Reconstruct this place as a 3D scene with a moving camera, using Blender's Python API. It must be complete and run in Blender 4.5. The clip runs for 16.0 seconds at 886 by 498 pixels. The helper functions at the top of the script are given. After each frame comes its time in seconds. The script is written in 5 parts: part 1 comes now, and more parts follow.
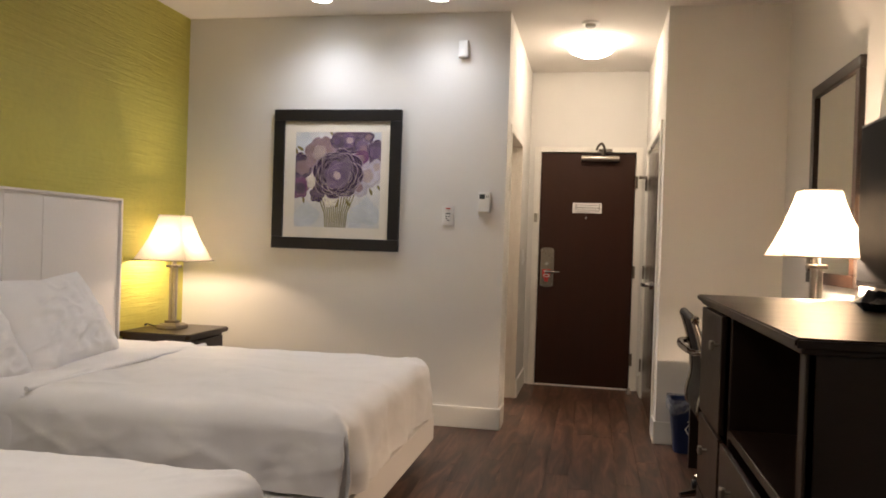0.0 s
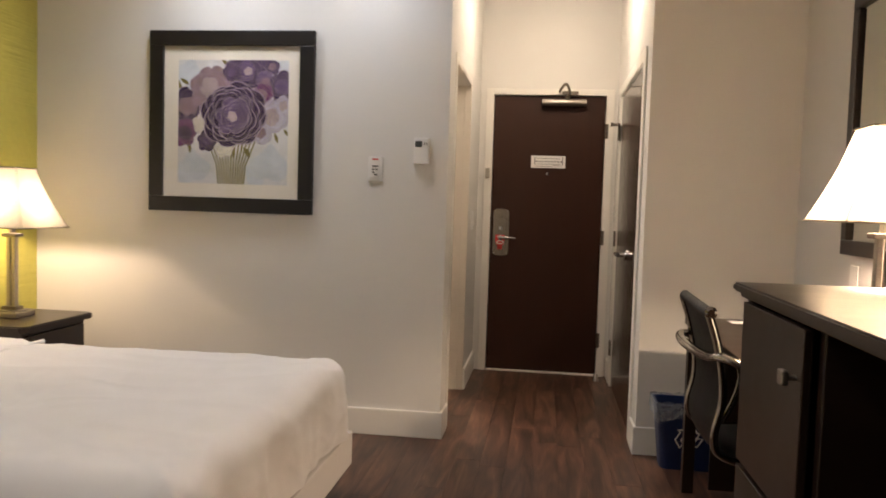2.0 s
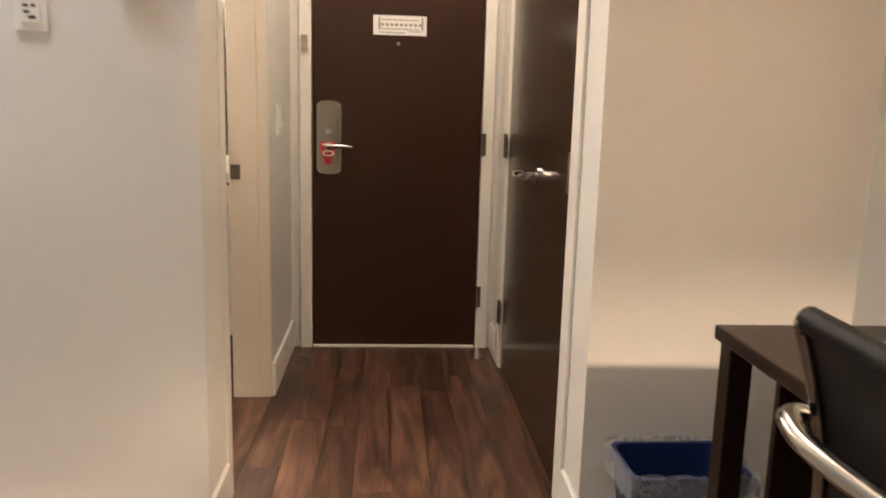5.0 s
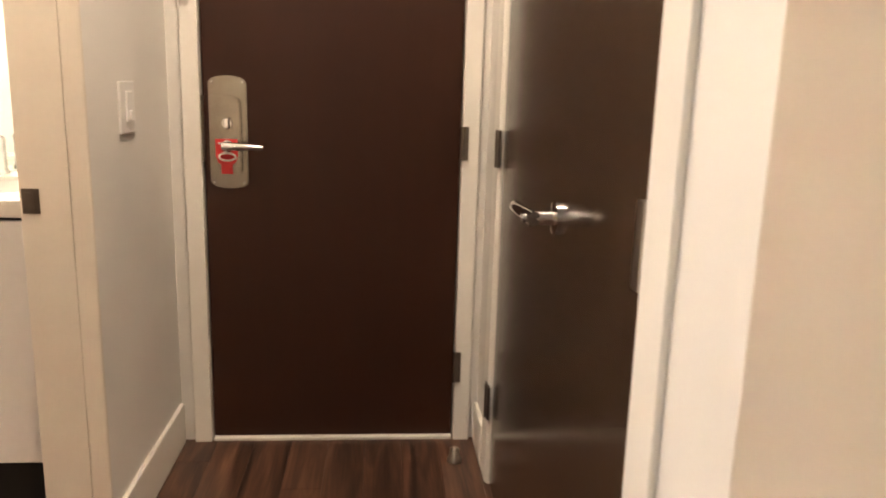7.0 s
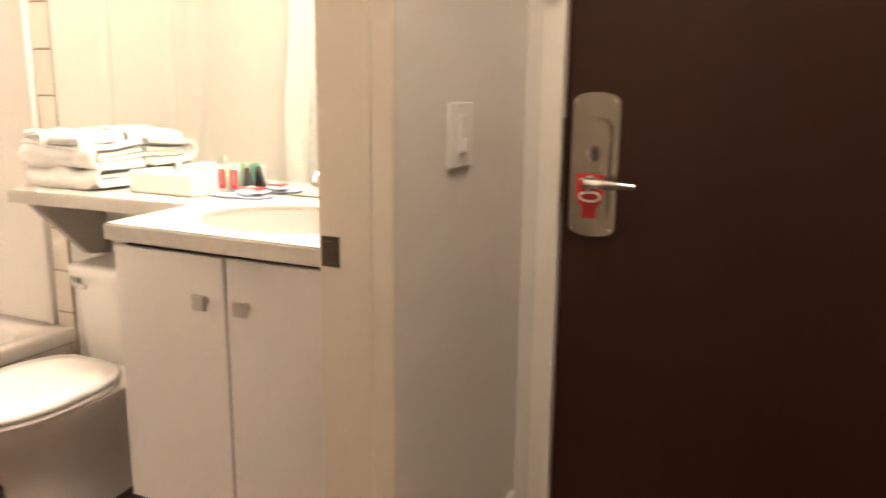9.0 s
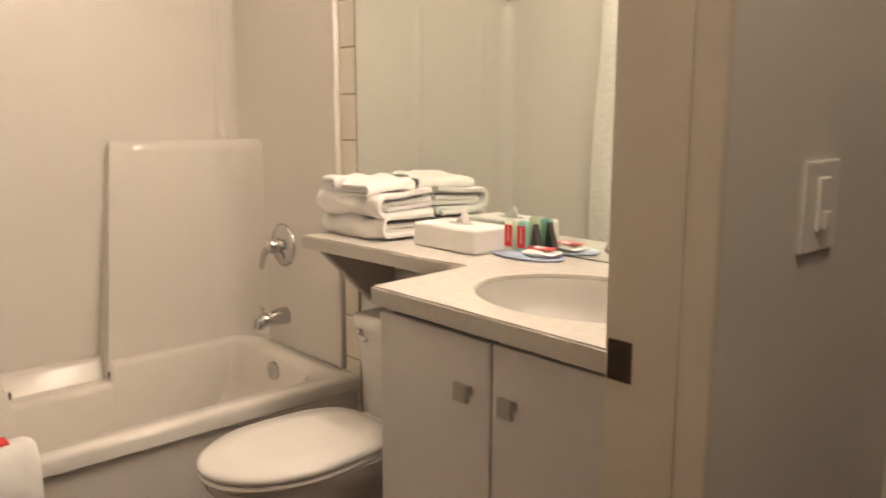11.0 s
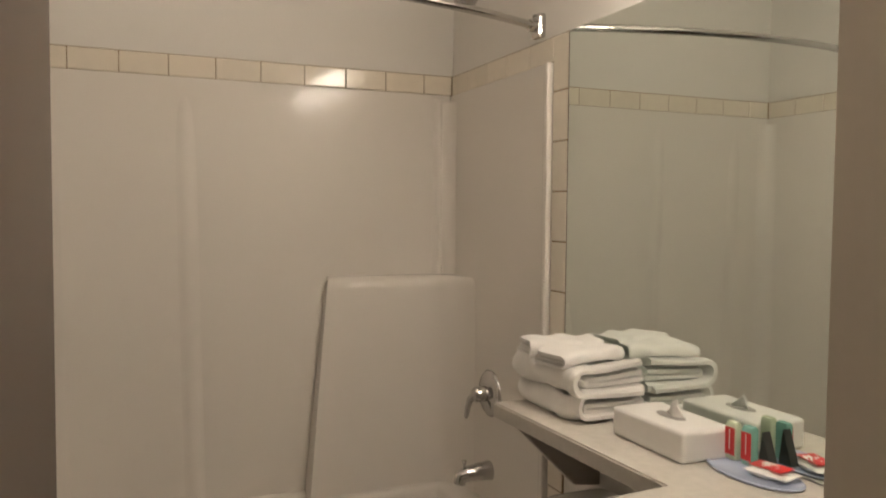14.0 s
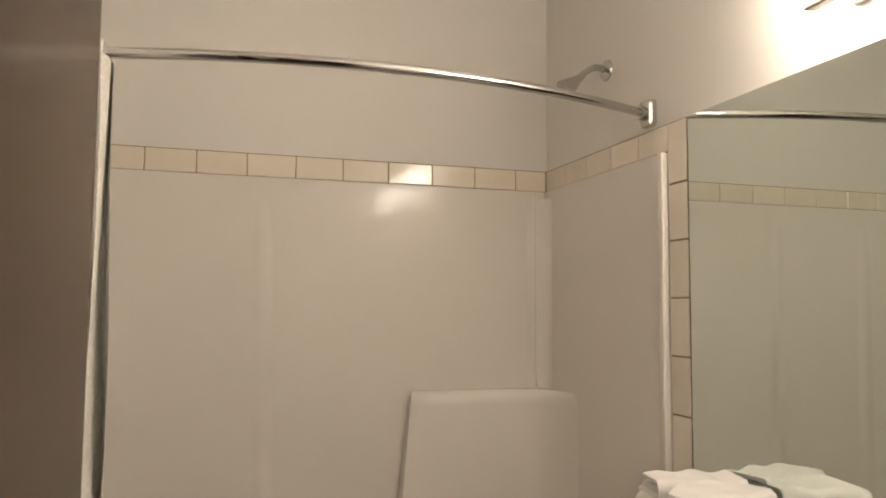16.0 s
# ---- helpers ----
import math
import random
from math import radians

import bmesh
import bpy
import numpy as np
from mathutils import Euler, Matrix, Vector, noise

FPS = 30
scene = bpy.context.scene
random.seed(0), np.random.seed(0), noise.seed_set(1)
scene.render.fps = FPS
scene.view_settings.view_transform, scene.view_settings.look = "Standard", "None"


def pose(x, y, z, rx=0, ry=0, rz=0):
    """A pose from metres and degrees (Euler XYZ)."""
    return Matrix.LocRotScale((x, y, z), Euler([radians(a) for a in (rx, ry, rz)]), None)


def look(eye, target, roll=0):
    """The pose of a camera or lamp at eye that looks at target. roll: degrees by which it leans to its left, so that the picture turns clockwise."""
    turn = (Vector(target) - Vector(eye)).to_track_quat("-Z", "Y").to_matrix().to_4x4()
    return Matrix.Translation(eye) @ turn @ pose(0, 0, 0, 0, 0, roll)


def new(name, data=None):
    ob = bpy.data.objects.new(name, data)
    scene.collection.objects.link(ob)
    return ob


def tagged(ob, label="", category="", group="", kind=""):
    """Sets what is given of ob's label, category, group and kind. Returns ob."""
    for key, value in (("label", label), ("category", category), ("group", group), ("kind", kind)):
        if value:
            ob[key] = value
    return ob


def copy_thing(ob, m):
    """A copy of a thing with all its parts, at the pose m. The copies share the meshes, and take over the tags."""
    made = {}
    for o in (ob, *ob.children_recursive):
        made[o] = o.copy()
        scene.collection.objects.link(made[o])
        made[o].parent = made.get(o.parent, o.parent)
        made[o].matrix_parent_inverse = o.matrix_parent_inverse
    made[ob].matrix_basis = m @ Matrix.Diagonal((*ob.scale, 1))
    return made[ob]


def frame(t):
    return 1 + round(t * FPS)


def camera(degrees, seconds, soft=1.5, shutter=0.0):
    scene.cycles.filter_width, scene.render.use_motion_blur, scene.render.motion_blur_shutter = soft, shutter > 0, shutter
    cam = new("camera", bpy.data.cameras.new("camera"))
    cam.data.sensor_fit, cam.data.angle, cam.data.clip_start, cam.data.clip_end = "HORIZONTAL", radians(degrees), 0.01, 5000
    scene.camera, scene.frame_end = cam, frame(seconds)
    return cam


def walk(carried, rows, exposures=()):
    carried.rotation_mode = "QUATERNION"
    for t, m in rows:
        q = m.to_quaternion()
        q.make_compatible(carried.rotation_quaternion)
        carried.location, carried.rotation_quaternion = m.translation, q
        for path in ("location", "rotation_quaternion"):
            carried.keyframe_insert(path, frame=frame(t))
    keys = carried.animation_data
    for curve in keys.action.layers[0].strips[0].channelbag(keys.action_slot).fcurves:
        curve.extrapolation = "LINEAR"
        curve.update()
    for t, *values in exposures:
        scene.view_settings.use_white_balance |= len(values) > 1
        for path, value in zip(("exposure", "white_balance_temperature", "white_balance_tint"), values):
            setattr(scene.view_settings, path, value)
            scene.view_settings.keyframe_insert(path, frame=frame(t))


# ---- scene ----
cam = camera(59.7, 16.0, 1.75, 0.5)
PATH = [
    (0, (0.068, -0.44, 1.269), (-0.316, 1.523, 1.254), 1.9),
    (0.5, (0.019, -0.182, 1.265), (-0.354, 1.782, 1.215), 1.9),
    (1, (-0.003, 0.067, 1.301), (-0.339, 2.036, 1.204), 2.0),
    (1.5, (0.027, 0.393, 1.287), (-0.279, 2.367, 1.183), 1.8),
    (2, (-0.008, 0.705, 1.272), (-0.269, 2.685, 1.16), 1.8),
    (2.5, (-0.049, 1.042, 1.243), (-0.236, 3.029, 1.124), 1.6),
    (3, (-0.093, 1.391, 1.243), (-0.166, 3.384, 1.096), 1.8),
    (3.5, (-0.17, 1.708, 1.229), (-0.134, 3.699, 1.041), 1.9),
    (3.7, (-0.182, 1.837, 1.204), (-0.104, 3.825, 1.007), 1.6),
    (5.8, (0.0, 3.373, 1.247), (0.212, 5.318, 0.832), 1.8),
    (6, (-0.028, 3.507, 1.236), (0.209, 5.449, 0.823), 1.8),
    (6.5, (0.064, 3.84, 1.252), (0.283, 5.784, 0.834), 1.8),
    (7, (0.139, 4.112, 1.264), (0.306, 6.06, 0.84), 1.7),
    (7.5, (0.158, 4.345, 1.251), (0.119, 6.3, 0.829), 1.4),
    (8, (0.155, 4.545, 1.260), (-0.081, 6.486, 0.838), 1.2),
    (8.5, (0.185, 4.676, 1.277), (-0.371, 6.548, 0.861), 0.7),
    (9, (0.126, 4.758, 1.270), (-0.697, 6.535, 0.861), 0.6),
    (9.5, (0.046, 4.849, 1.282), (-0.958, 6.528, 0.864), 0.3),
    (9.7, (0.026, 4.881, 1.286), (-1.027, 6.528, 0.870), 0.3),
    (11.8, (-0.154, 5.192, 1.311), (-1.777, 6.33, 1.041), 0.2),
    (12, (-0.188, 5.218, 1.317), (-1.828, 6.332, 1.057), 0.3),
    (12.5, (-0.248, 5.308, 1.344), (-1.933, 6.362, 1.12), 0.3),
    (13, (-0.25, 5.368, 1.371), (-1.999, 6.321, 1.189), 0.5),
    (13.5, (-0.222, 5.379, 1.423), (-2.027, 6.226, 1.269), 0.5),
    (14, (-0.198, 5.39, 1.474), (-2.04, 6.161, 1.378), 0.5),
    (14.5, (-0.189, 5.403, 1.516), (-2.051, 6.133, 1.523), 0.3),
    (15, (-0.217, 5.403, 1.516), (-2.094, 6.083, 1.63), 0.3),
    (15.5, (-0.35, 5.398, 1.533), (-2.246, 6.021, 1.671), 0.2),
    (16, (-0.476, 5.43, 1.507), (-2.382, 6.016, 1.661), 0.4),
]
walk(cam, [(t, look(eye, target, roll)) for t, eye, target, roll in PATH],
     exposures=[(0, 0.93, 6500, 14), (2.0, 0.92, 6500, 14), (3.5, 1.34, 6450, 14), (5.8, 1.66, 6500, 15), (7.5, 2.0, 6700, 16), (8.5, 1.9, 6700, 15), (9.0, 1.55, 6800, 17), (9.7, 0.75, 7000, 19), (11.8, 0.15, 6800, 15),
                (12.2, -0.25, 6700, 14), (12.5, -0.55, 6700, 14), (13.0, -0.71, 6600, 13), (14.0, -0.5, 6500, 12), (14.5, -0.34, 6500, 12), (15.0, -0.20, 6500, 12), (15.5, -0.42, 6500, 12), (16.0, -0.29, 6500, 12)])

# ---- world and lamps ----
world = bpy.data.worlds.new("world")
world.use_nodes = True
world.node_tree.nodes["Background"].inputs[0].default_value = (1.0, 0.85, 0.7, 1)
world.node_tree.nodes["Background"].inputs[1].default_value = 0.0
scene.world = world
WARM, COOL = (1.0, 0.76, 0.53), (0.86, 0.92, 1.0)


def lamp(name, kind, at, watts, colour, size=0.05, target=None, cone=90, blend=0.6):
    data = bpy.data.lights.new(name, kind)
    data.energy, data.color = watts, colour
    if kind == "AREA":
        data.size = size
    else:
        data.shadow_soft_size = size
    if kind == "SPOT":
        data.spot_size, data.spot_blend = radians(cone), blend
    ob = new(name, data)
    ob.matrix_world = look(at, target) if target else Matrix.Translation(at)
    return ob


POTS = [(-1.77, 4.46), (-0.98, 4.50)]
# The second row of places is unseen: downlights added as fill for walls and beds.
FILL_POTS = [(-1.77, 1.6), (-0.98, 1.6), (-1.77, -0.8), (-0.98, -0.8)]
LAMP1, LAMP2 = (-2.715, 4.335, 0.634), (1.06, 3.32, 0.80)
CEIL = 2.868
for (px, py), watts in zip(POTS, (31, 23)):
    lamp("pot_light", "SPOT", (px, py, CEIL - 0.012), watts, COOL, 0.16, (px, py, 0), 152, 1.0)
for (lx, ly, lz), watts in ((LAMP1, 21), (LAMP2, 84)):
    lamp("lamp_bulb", "POINT", (lx, ly, lz + 0.54), watts, WARM, 0.035)
for px, py in FILL_POTS:
    lamp("pot_light", "SPOT", (px, py, CEIL - 0.012), 26 if py > 0 else 22, (1.0, 0.92, 0.84), 0.06, (px, py, 0), 165, 0.9)


# ---- materials ----
def ramp(nt, source, stops):
    r = nt.nodes.new("ShaderNodeValToRGB")
    r.color_ramp.elements[0].position, r.color_ramp.elements[0].color = stops[0][0], (*stops[0][1], 1)
    r.color_ramp.elements[1].position, r.color_ramp.elements[1].color = stops[-1][0], (*stops[-1][1], 1)
    for p, c in stops[1:-1]:
        e = r.color_ramp.elements.new(p)
        e.color = (*c, 1)
    nt.links.new(source, r.inputs[0])
    return r.outputs[0]


def surf(name, base, rough=0.6, metal=0.0, vary=0.08, scale=3.0, grain=60.0, bump=0.05, stretch=(1, 1, 1), coat=0.0, random_tone=0.0, sheen=0.0):
    """A surface with colour variation at two scales, uneven gloss and fine relief."""
    m = bpy.data.materials.new(name)
    m.use_nodes = True
    nt = m.node_tree
    b = nt.nodes["Principled BSDF"]
    b.inputs["Metallic"].default_value = metal
    b.inputs["Coat Weight"].default_value = coat
    b.inputs["Coat Roughness"].default_value = 0.15
    b.inputs["Sheen Weight"].default_value = sheen
    co = nt.nodes.new("ShaderNodeTexCoord")
    mp = nt.nodes.new("ShaderNodeMapping")
    mp.inputs["Scale"].default_value = stretch
    geo = nt.nodes.new("ShaderNodeNewGeometry")
    nt.links.new(geo.outputs["Position"], mp.inputs[0])
    n1 = nt.nodes.new("ShaderNodeTexNoise")
    n1.inputs["Scale"].default_value, n1.inputs["Detail"].default_value = scale, 4
    n2 = nt.nodes.new("ShaderNodeTexNoise")
    n2.inputs["Scale"].default_value, n2.inputs["Detail"].default_value = grain, 3
    for n in (n1, n2):
        nt.links.new(mp.outputs[0], n.inputs["Vector"])
    mix = nt.nodes.new("ShaderNodeMath")
    mix.operation = "MULTIPLY_ADD"
    mix.inputs[1].default_value = 0.35
    nt.links.new(n2.outputs[0], mix.inputs[0])
    half = nt.nodes.new("ShaderNodeMath")
    half.operation = "MULTIPLY"
    half.inputs[1].default_value = 0.65
    nt.links.new(n1.outputs[0], half.inputs[0])
    nt.links.new(half.outputs[0], mix.inputs[2])
    lo = tuple(max(0, c * (1 - vary)) for c in base)
    hi = tuple(min(1, c * (1 + vary)) for c in base)
    col = ramp(nt, mix.outputs[0], [(0.3, lo), (0.7, hi)])
    if random_tone:
        info = nt.nodes.new("ShaderNodeObjectInfo")
        hsv = nt.nodes.new("ShaderNodeHueSaturation")
        mr = nt.nodes.new("ShaderNodeMapRange")
        mr.inputs[3].default_value, mr.inputs[4].default_value = 1 - random_tone, 1 + random_tone
        nt.links.new(info.outputs["Random"], mr.inputs[0])
        nt.links.new(mr.outputs[0], hsv.inputs["Value"])
        nt.links.new(col, hsv.inputs["Color"])
        col = hsv.outputs[0]
    nt.links.new(col, b.inputs["Base Color"])
    rr = nt.nodes.new("ShaderNodeMapRange")
    rr.inputs[3].default_value, rr.inputs[4].default_value = max(0.02, rough * 0.85), min(1, rough * 1.15)
    nt.links.new(n1.outputs[0], rr.inputs[0])
    nt.links.new(rr.outputs[0], b.inputs["Roughness"])
    if bump:
        bp = nt.nodes.new("ShaderNodeBump")
        bp.inputs["Strength"].default_value, bp.inputs["Distance"].default_value = bump, 0.004
        nt.links.new(n2.outputs[0], bp.inputs["Height"])
        nt.links.new(bp.outputs[0], b.inputs["Normal"])
    return m


def glow(name, colour, strength):
    m = bpy.data.materials.new(name)
    m.use_nodes = True
    b = m.node_tree.nodes["Principled BSDF"]
    b.inputs["Base Color"].default_value = (0.9, 0.88, 0.84, 1)
    b.inputs["Roughness"].default_value = 0.3
    b.inputs["Emission Color"].default_value = (*colour, 1)
    b.inputs["Emission Strength"].default_value = strength
    return m


def plank_material():
    m = bpy.data.materials.new("floor_plank")
    m.use_nodes = True
    nt = m.node_tree
    b = nt.nodes["Principled BSDF"]
    geo, info = nt.nodes.new("ShaderNodeNewGeometry"), nt.nodes.new("ShaderNodeObjectInfo")
    shift = nt.nodes.new("ShaderNodeVectorMath")
    shift.operation = "MULTIPLY_ADD"
    comb = nt.nodes.new("ShaderNodeCombineXYZ")
    for i in range(3):
        nt.links.new(info.outputs["Random"], comb.inputs[i])
    shift.inputs[1].default_value = (37, 61, 23)
    nt.links.new(comb.outputs[0], shift.inputs[0])
    nt.links.new(geo.outputs["Position"], shift.inputs[2])
    mp = nt.nodes.new("ShaderNodeMapping")
    mp.inputs["Scale"].default_value = (9, 1.1, 1)
    nt.links.new(shift.outputs[0], mp.inputs[0])
    n1 = nt.nodes.new("ShaderNodeTexNoise")
    n1.inputs["Scale"].default_value, n1.inputs["Detail"].default_value, n1.inputs["Distortion"].default_value = 1.6, 6, 1.2
    nt.links.new(mp.outputs[0], n1.inputs["Vector"])
    mp2 = nt.nodes.new("ShaderNodeMapping")
    mp2.inputs["Scale"].default_value = (110, 4, 1)
    nt.links.new(shift.outputs[0], mp2.inputs[0])
    n2 = nt.nodes.new("ShaderNodeTexNoise")
    n2.inputs["Scale"].default_value, n2.inputs["Detail"].default_value = 1.5, 3
    nt.links.new(mp2.outputs[0], n2.inputs["Vector"])
    add = nt.nodes.new("ShaderNodeMath")
    add.operation = "MULTIPLY_ADD"
    add.inputs[1].default_value = 0.3
    nt.links.new(n2.outputs[0], add.inputs[0])
    sub = nt.nodes.new("ShaderNodeMath")
    sub.operation = "MULTIPLY_ADD"
    sub.inputs[1].default_value, sub.inputs[2].default_value = 1.0, -0.14
    nt.links.new(n1.outputs[0], sub.inputs[0])
    nt.links.new(sub.outputs[0], add.inputs[2])
    col = ramp(nt, add.outputs[0], [(0.28, (0.020, 0.0095, 0.0065)), (0.42, (0.052, 0.024, 0.0145)), (0.56, (0.102, 0.047, 0.028)), (0.74, (0.185, 0.096, 0.058))])
    hsv = nt.nodes.new("ShaderNodeHueSaturation")
    mr = nt.nodes.new("ShaderNodeMapRange")
    mr.inputs[3].default_value, mr.inputs[4].default_value = 0.80, 1.15
    nt.links.new(info.outputs["Random"], mr.inputs[0])
    nt.links.new(mr.outputs[0], hsv.inputs["Value"])
    nt.links.new(col, hsv.inputs["Color"])
    nt.links.new(hsv.outputs[0], b.inputs["Base Color"])
    b.inputs["Roughness"].default_value = 0.38
    bp = nt.nodes.new("ShaderNodeBump")
    bp.inputs["Strength"].default_value, bp.inputs["Distance"].default_value = 0.12, 0.002
    nt.links.new(n2.outputs[0], bp.inputs["Height"])
    nt.links.new(bp.outputs[0], b.inputs["Normal"])
    return m


def wallpaper_material():
    m = surf("green_wallpaper", (0.55, 0.50, 0.10), 0.55, vary=0.1, scale=2.0, grain=30, bump=0)
    nt = m.node_tree
    geo = nt.nodes.new("ShaderNodeNewGeometry")
    mp = nt.nodes.new("ShaderNodeMapping")
    mp.inputs["Scale"].default_value = (1, 2.2, 34)
    nt.links.new(geo.outputs["Position"], mp.inputs[0])
    n = nt.nodes.new("ShaderNodeTexNoise")
    n.inputs["Scale"].default_value, n.inputs["Detail"].default_value, n.inputs["Distortion"].default_value = 1.3, 3, 0.8
    nt.links.new(mp.outputs[0], n.inputs["Vector"])
    bp = nt.nodes.new("ShaderNodeBump")
    bp.inputs["Strength"].default_value, bp.inputs["Distance"].default_value = 0.55, 0.012
    nt.links.new(n.outputs[0], bp.inputs["Height"])
    nt.links.new(bp.outputs[0], nt.nodes["Principled BSDF"].inputs["Normal"])
    return m


def shade_material():
    m = bpy.data.materials.new("lampshade_fabric")
    m.use_nodes = True
    nt = m.node_tree
    out = nt.nodes["Material Output"]
    nt.nodes.remove(nt.nodes["Principled BSDF"])
    geo = nt.nodes.new("ShaderNodeNewGeometry")
    n = nt.nodes.new("ShaderNodeTexNoise")
    n.inputs["Scale"].default_value, n.inputs["Detail"].default_value = 240, 2
    nt.links.new(geo.outputs["Position"], n.inputs["Vector"])
    col = ramp(nt, n.outputs[0], [(0.3, (0.26, 0.235, 0.195)), (0.7, (0.335, 0.305, 0.255))])
    d, t = nt.nodes.new("ShaderNodeBsdfDiffuse"), nt.nodes.new("ShaderNodeBsdfTranslucent")
    mix = nt.nodes.new("ShaderNodeMixShader")
    mix.inputs[0].default_value = 0.5
    nt.links.new(col, d.inputs[0])
    nt.links.new(col, t.inputs[0])
    nt.links.new(d.outputs[0], mix.inputs[1])
    nt.links.new(t.outputs[0], mix.inputs[2])
    nt.links.new(mix.outputs[0], out.inputs[0])
    return m


PAINT = surf("wall_paint", (0.715, 0.690, 0.650), 0.75, vary=0.03, scale=1.2, grain=180, bump=0.08)
CEILING = surf("ceiling_paint", (0.77, 0.735, 0.69), 0.9, vary=0.03, scale=1.5, grain=120, bump=0.12)
TRIM = surf("trim_paint", (0.80, 0.77, 0.71), 0.42, vary=0.03, scale=2, grain=90, bump=0.03)
FRAMEPAINT = surf("cream_frame_paint", (0.68, 0.62, 0.535), 0.45, vary=0.03, scale=2, grain=90, bump=0.03)
GREEN = wallpaper_material()
PLANK = plank_material()
DOORWOOD = surf("dark_door_veneer", (0.034, 0.0100, 0.0036), 0.44, vary=0.10, scale=2.2, grain=24, bump=0.04, stretch=(9, 9, 0.6))
GLOSSDOOR = surf("glossy_dark_door", (0.050, 0.030, 0.018), 0.22, vary=0.18, scale=2.2, grain=24, bump=0.03, stretch=(9, 9, 0.6), coat=0.3)
ESPRESSO = surf("espresso_wood", (0.018, 0.009, 0.0056), 0.30, vary=0.22, scale=2.4, grain=30, bump=0.05, stretch=(1, 7, 7))
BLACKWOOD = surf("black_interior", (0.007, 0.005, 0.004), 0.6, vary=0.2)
LINEN = surf("white_linen", (0.79, 0.77, 0.76), 0.85, vary=0.04, scale=5, grain=350, bump=0.15, sheen=0.2)
WHITEWOOD = surf("white_laminate", (0.74, 0.71, 0.68), 0.4, vary=0.03, scale=2, grain=60, bump=0.02)
PLATESTEEL = surf("lock_steel", (0.30, 0.265, 0.22), 0.24, 1.0, vary=0.08, scale=4, grain=200, bump=0.03, stretch=(1, 1, 12))
STEEL = surf("brushed_steel", (0.44, 0.40, 0.35), 0.30, 1.0, vary=0.08, scale=4, grain=200, bump=0.03, stretch=(1, 1, 12))
CHROME = surf("chrome", (0.55, 0.54, 0.53), 0.09, 1.0, vary=0.04, scale=6, grain=80, bump=0)
DARKSTEEL = surf("dark_bronze_metal", (0.20, 0.17, 0.14), 0.35, 0.9, vary=0.15)
DARKCHROME = surf("chair_chrome", (0.36, 0.34, 0.31), 0.14, 1.0, vary=0.06, scale=6, grain=80, bump=0)
BLACKLEATHER = surf("black_leather", (0.0075, 0.007, 0.007), 0.45, vary=0.2, scale=8, grain=260, bump=0.25)
BLACKPLASTIC = surf("black_plastic", (0.015, 0.014, 0.015), 0.3, vary=0.15)
GREYPLASTIC = surf("grey_plastic", (0.35, 0.33, 0.31), 0.4)
SATIN = surf("satin_steel", (0.50, 0.47, 0.43), 0.38, 0.85, vary=0.06)
WHITEPLASTIC = surf("white_plastic", (0.80, 0.785, 0.76), 0.35, vary=0.03)
BLUEPLASTIC = surf("blue_plastic", (0.009, 0.024, 0.095), 0.38, vary=0.15, scale=5)
ACRYLIC = surf("white_acrylic", (0.76, 0.72, 0.67), 0.11, vary=0.006, scale=1.5, grain=7, bump=0.10)
CERAMIC = surf("white_porcelain", (0.80, 0.77, 0.73), 0.09, vary=0.02, scale=2, grain=8, bump=0)
TILE = surf("cream_tile", (0.78, 0.715, 0.61), 0.10, vary=0.04, scale=6, grain=30, bump=0.02, random_tone=0.05)
for m, level in ((BLACKLEATHER, 0.16), (ESPRESSO, 0.34), (BLACKPLASTIC, 0.3), (DOORWOOD, 0.34), (ACRYLIC, 0.26)):
    m.node_tree.nodes["Principled BSDF"].inputs["Specular IOR Level"].default_value = level
GROUT = surf("tile_grout", (0.30, 0.22, 0.13), 0.9, vary=0.15, scale=20)
STONE = surf("cream_quartz", (0.58, 0.55, 0.495), 0.25, vary=0.06, scale=40, grain=220, bump=0)
TOWEL = surf("white_terry", (0.88, 0.86, 0.83), 0.95, vary=0.04, scale=30, grain=420, bump=0.5, sheen=0.4)
RED = surf("red_card", (0.62, 0.03, 0.03), 0.35, vary=0.08)
PAPER = surf("white_paper", (0.82, 0.80, 0.77), 0.6, vary=0.02)
INK = surf("grey_ink", (0.28, 0.26, 0.26), 0.7, vary=0.1)
BLACKINK = surf("black_card", (0.045, 0.05, 0.045), 0.5)
TEAL = surf("teal_lotion", (0.26, 0.55, 0.47), 0.2, vary=0.1)
PALEGREEN = surf("pale_green_soap", (0.62, 0.70, 0.52), 0.25, vary=0.08)
CLEARBLUE = surf("blue_tinted_tray", (0.50, 0.56, 0.72), 0.15, vary=0.06)
SHADE = shade_material()
GLASSGLOW = glow("lit_glass", (1.0, 0.85, 0.66), 21)
VANGLOW = glow("lit_vanity_glass", (1.0, 0.88, 0.73), 39)
POTGLOW = glow("pot_lens", (0.95, 0.97, 1.0), 14)
MIRROR = bpy.data.materials.new("mirror_glass")
MIRROR.use_nodes = True
MIRROR.node_tree.nodes["Principled BSDF"].inputs["Base Color"].default_value = (0.79, 0.84, 0.80, 1)
MIRROR.node_tree.nodes["Principled BSDF"].inputs["Metallic"].default_value = 1
MIRROR.node_tree.nodes["Principled BSDF"].inputs["Roughness"].default_value = 0.015


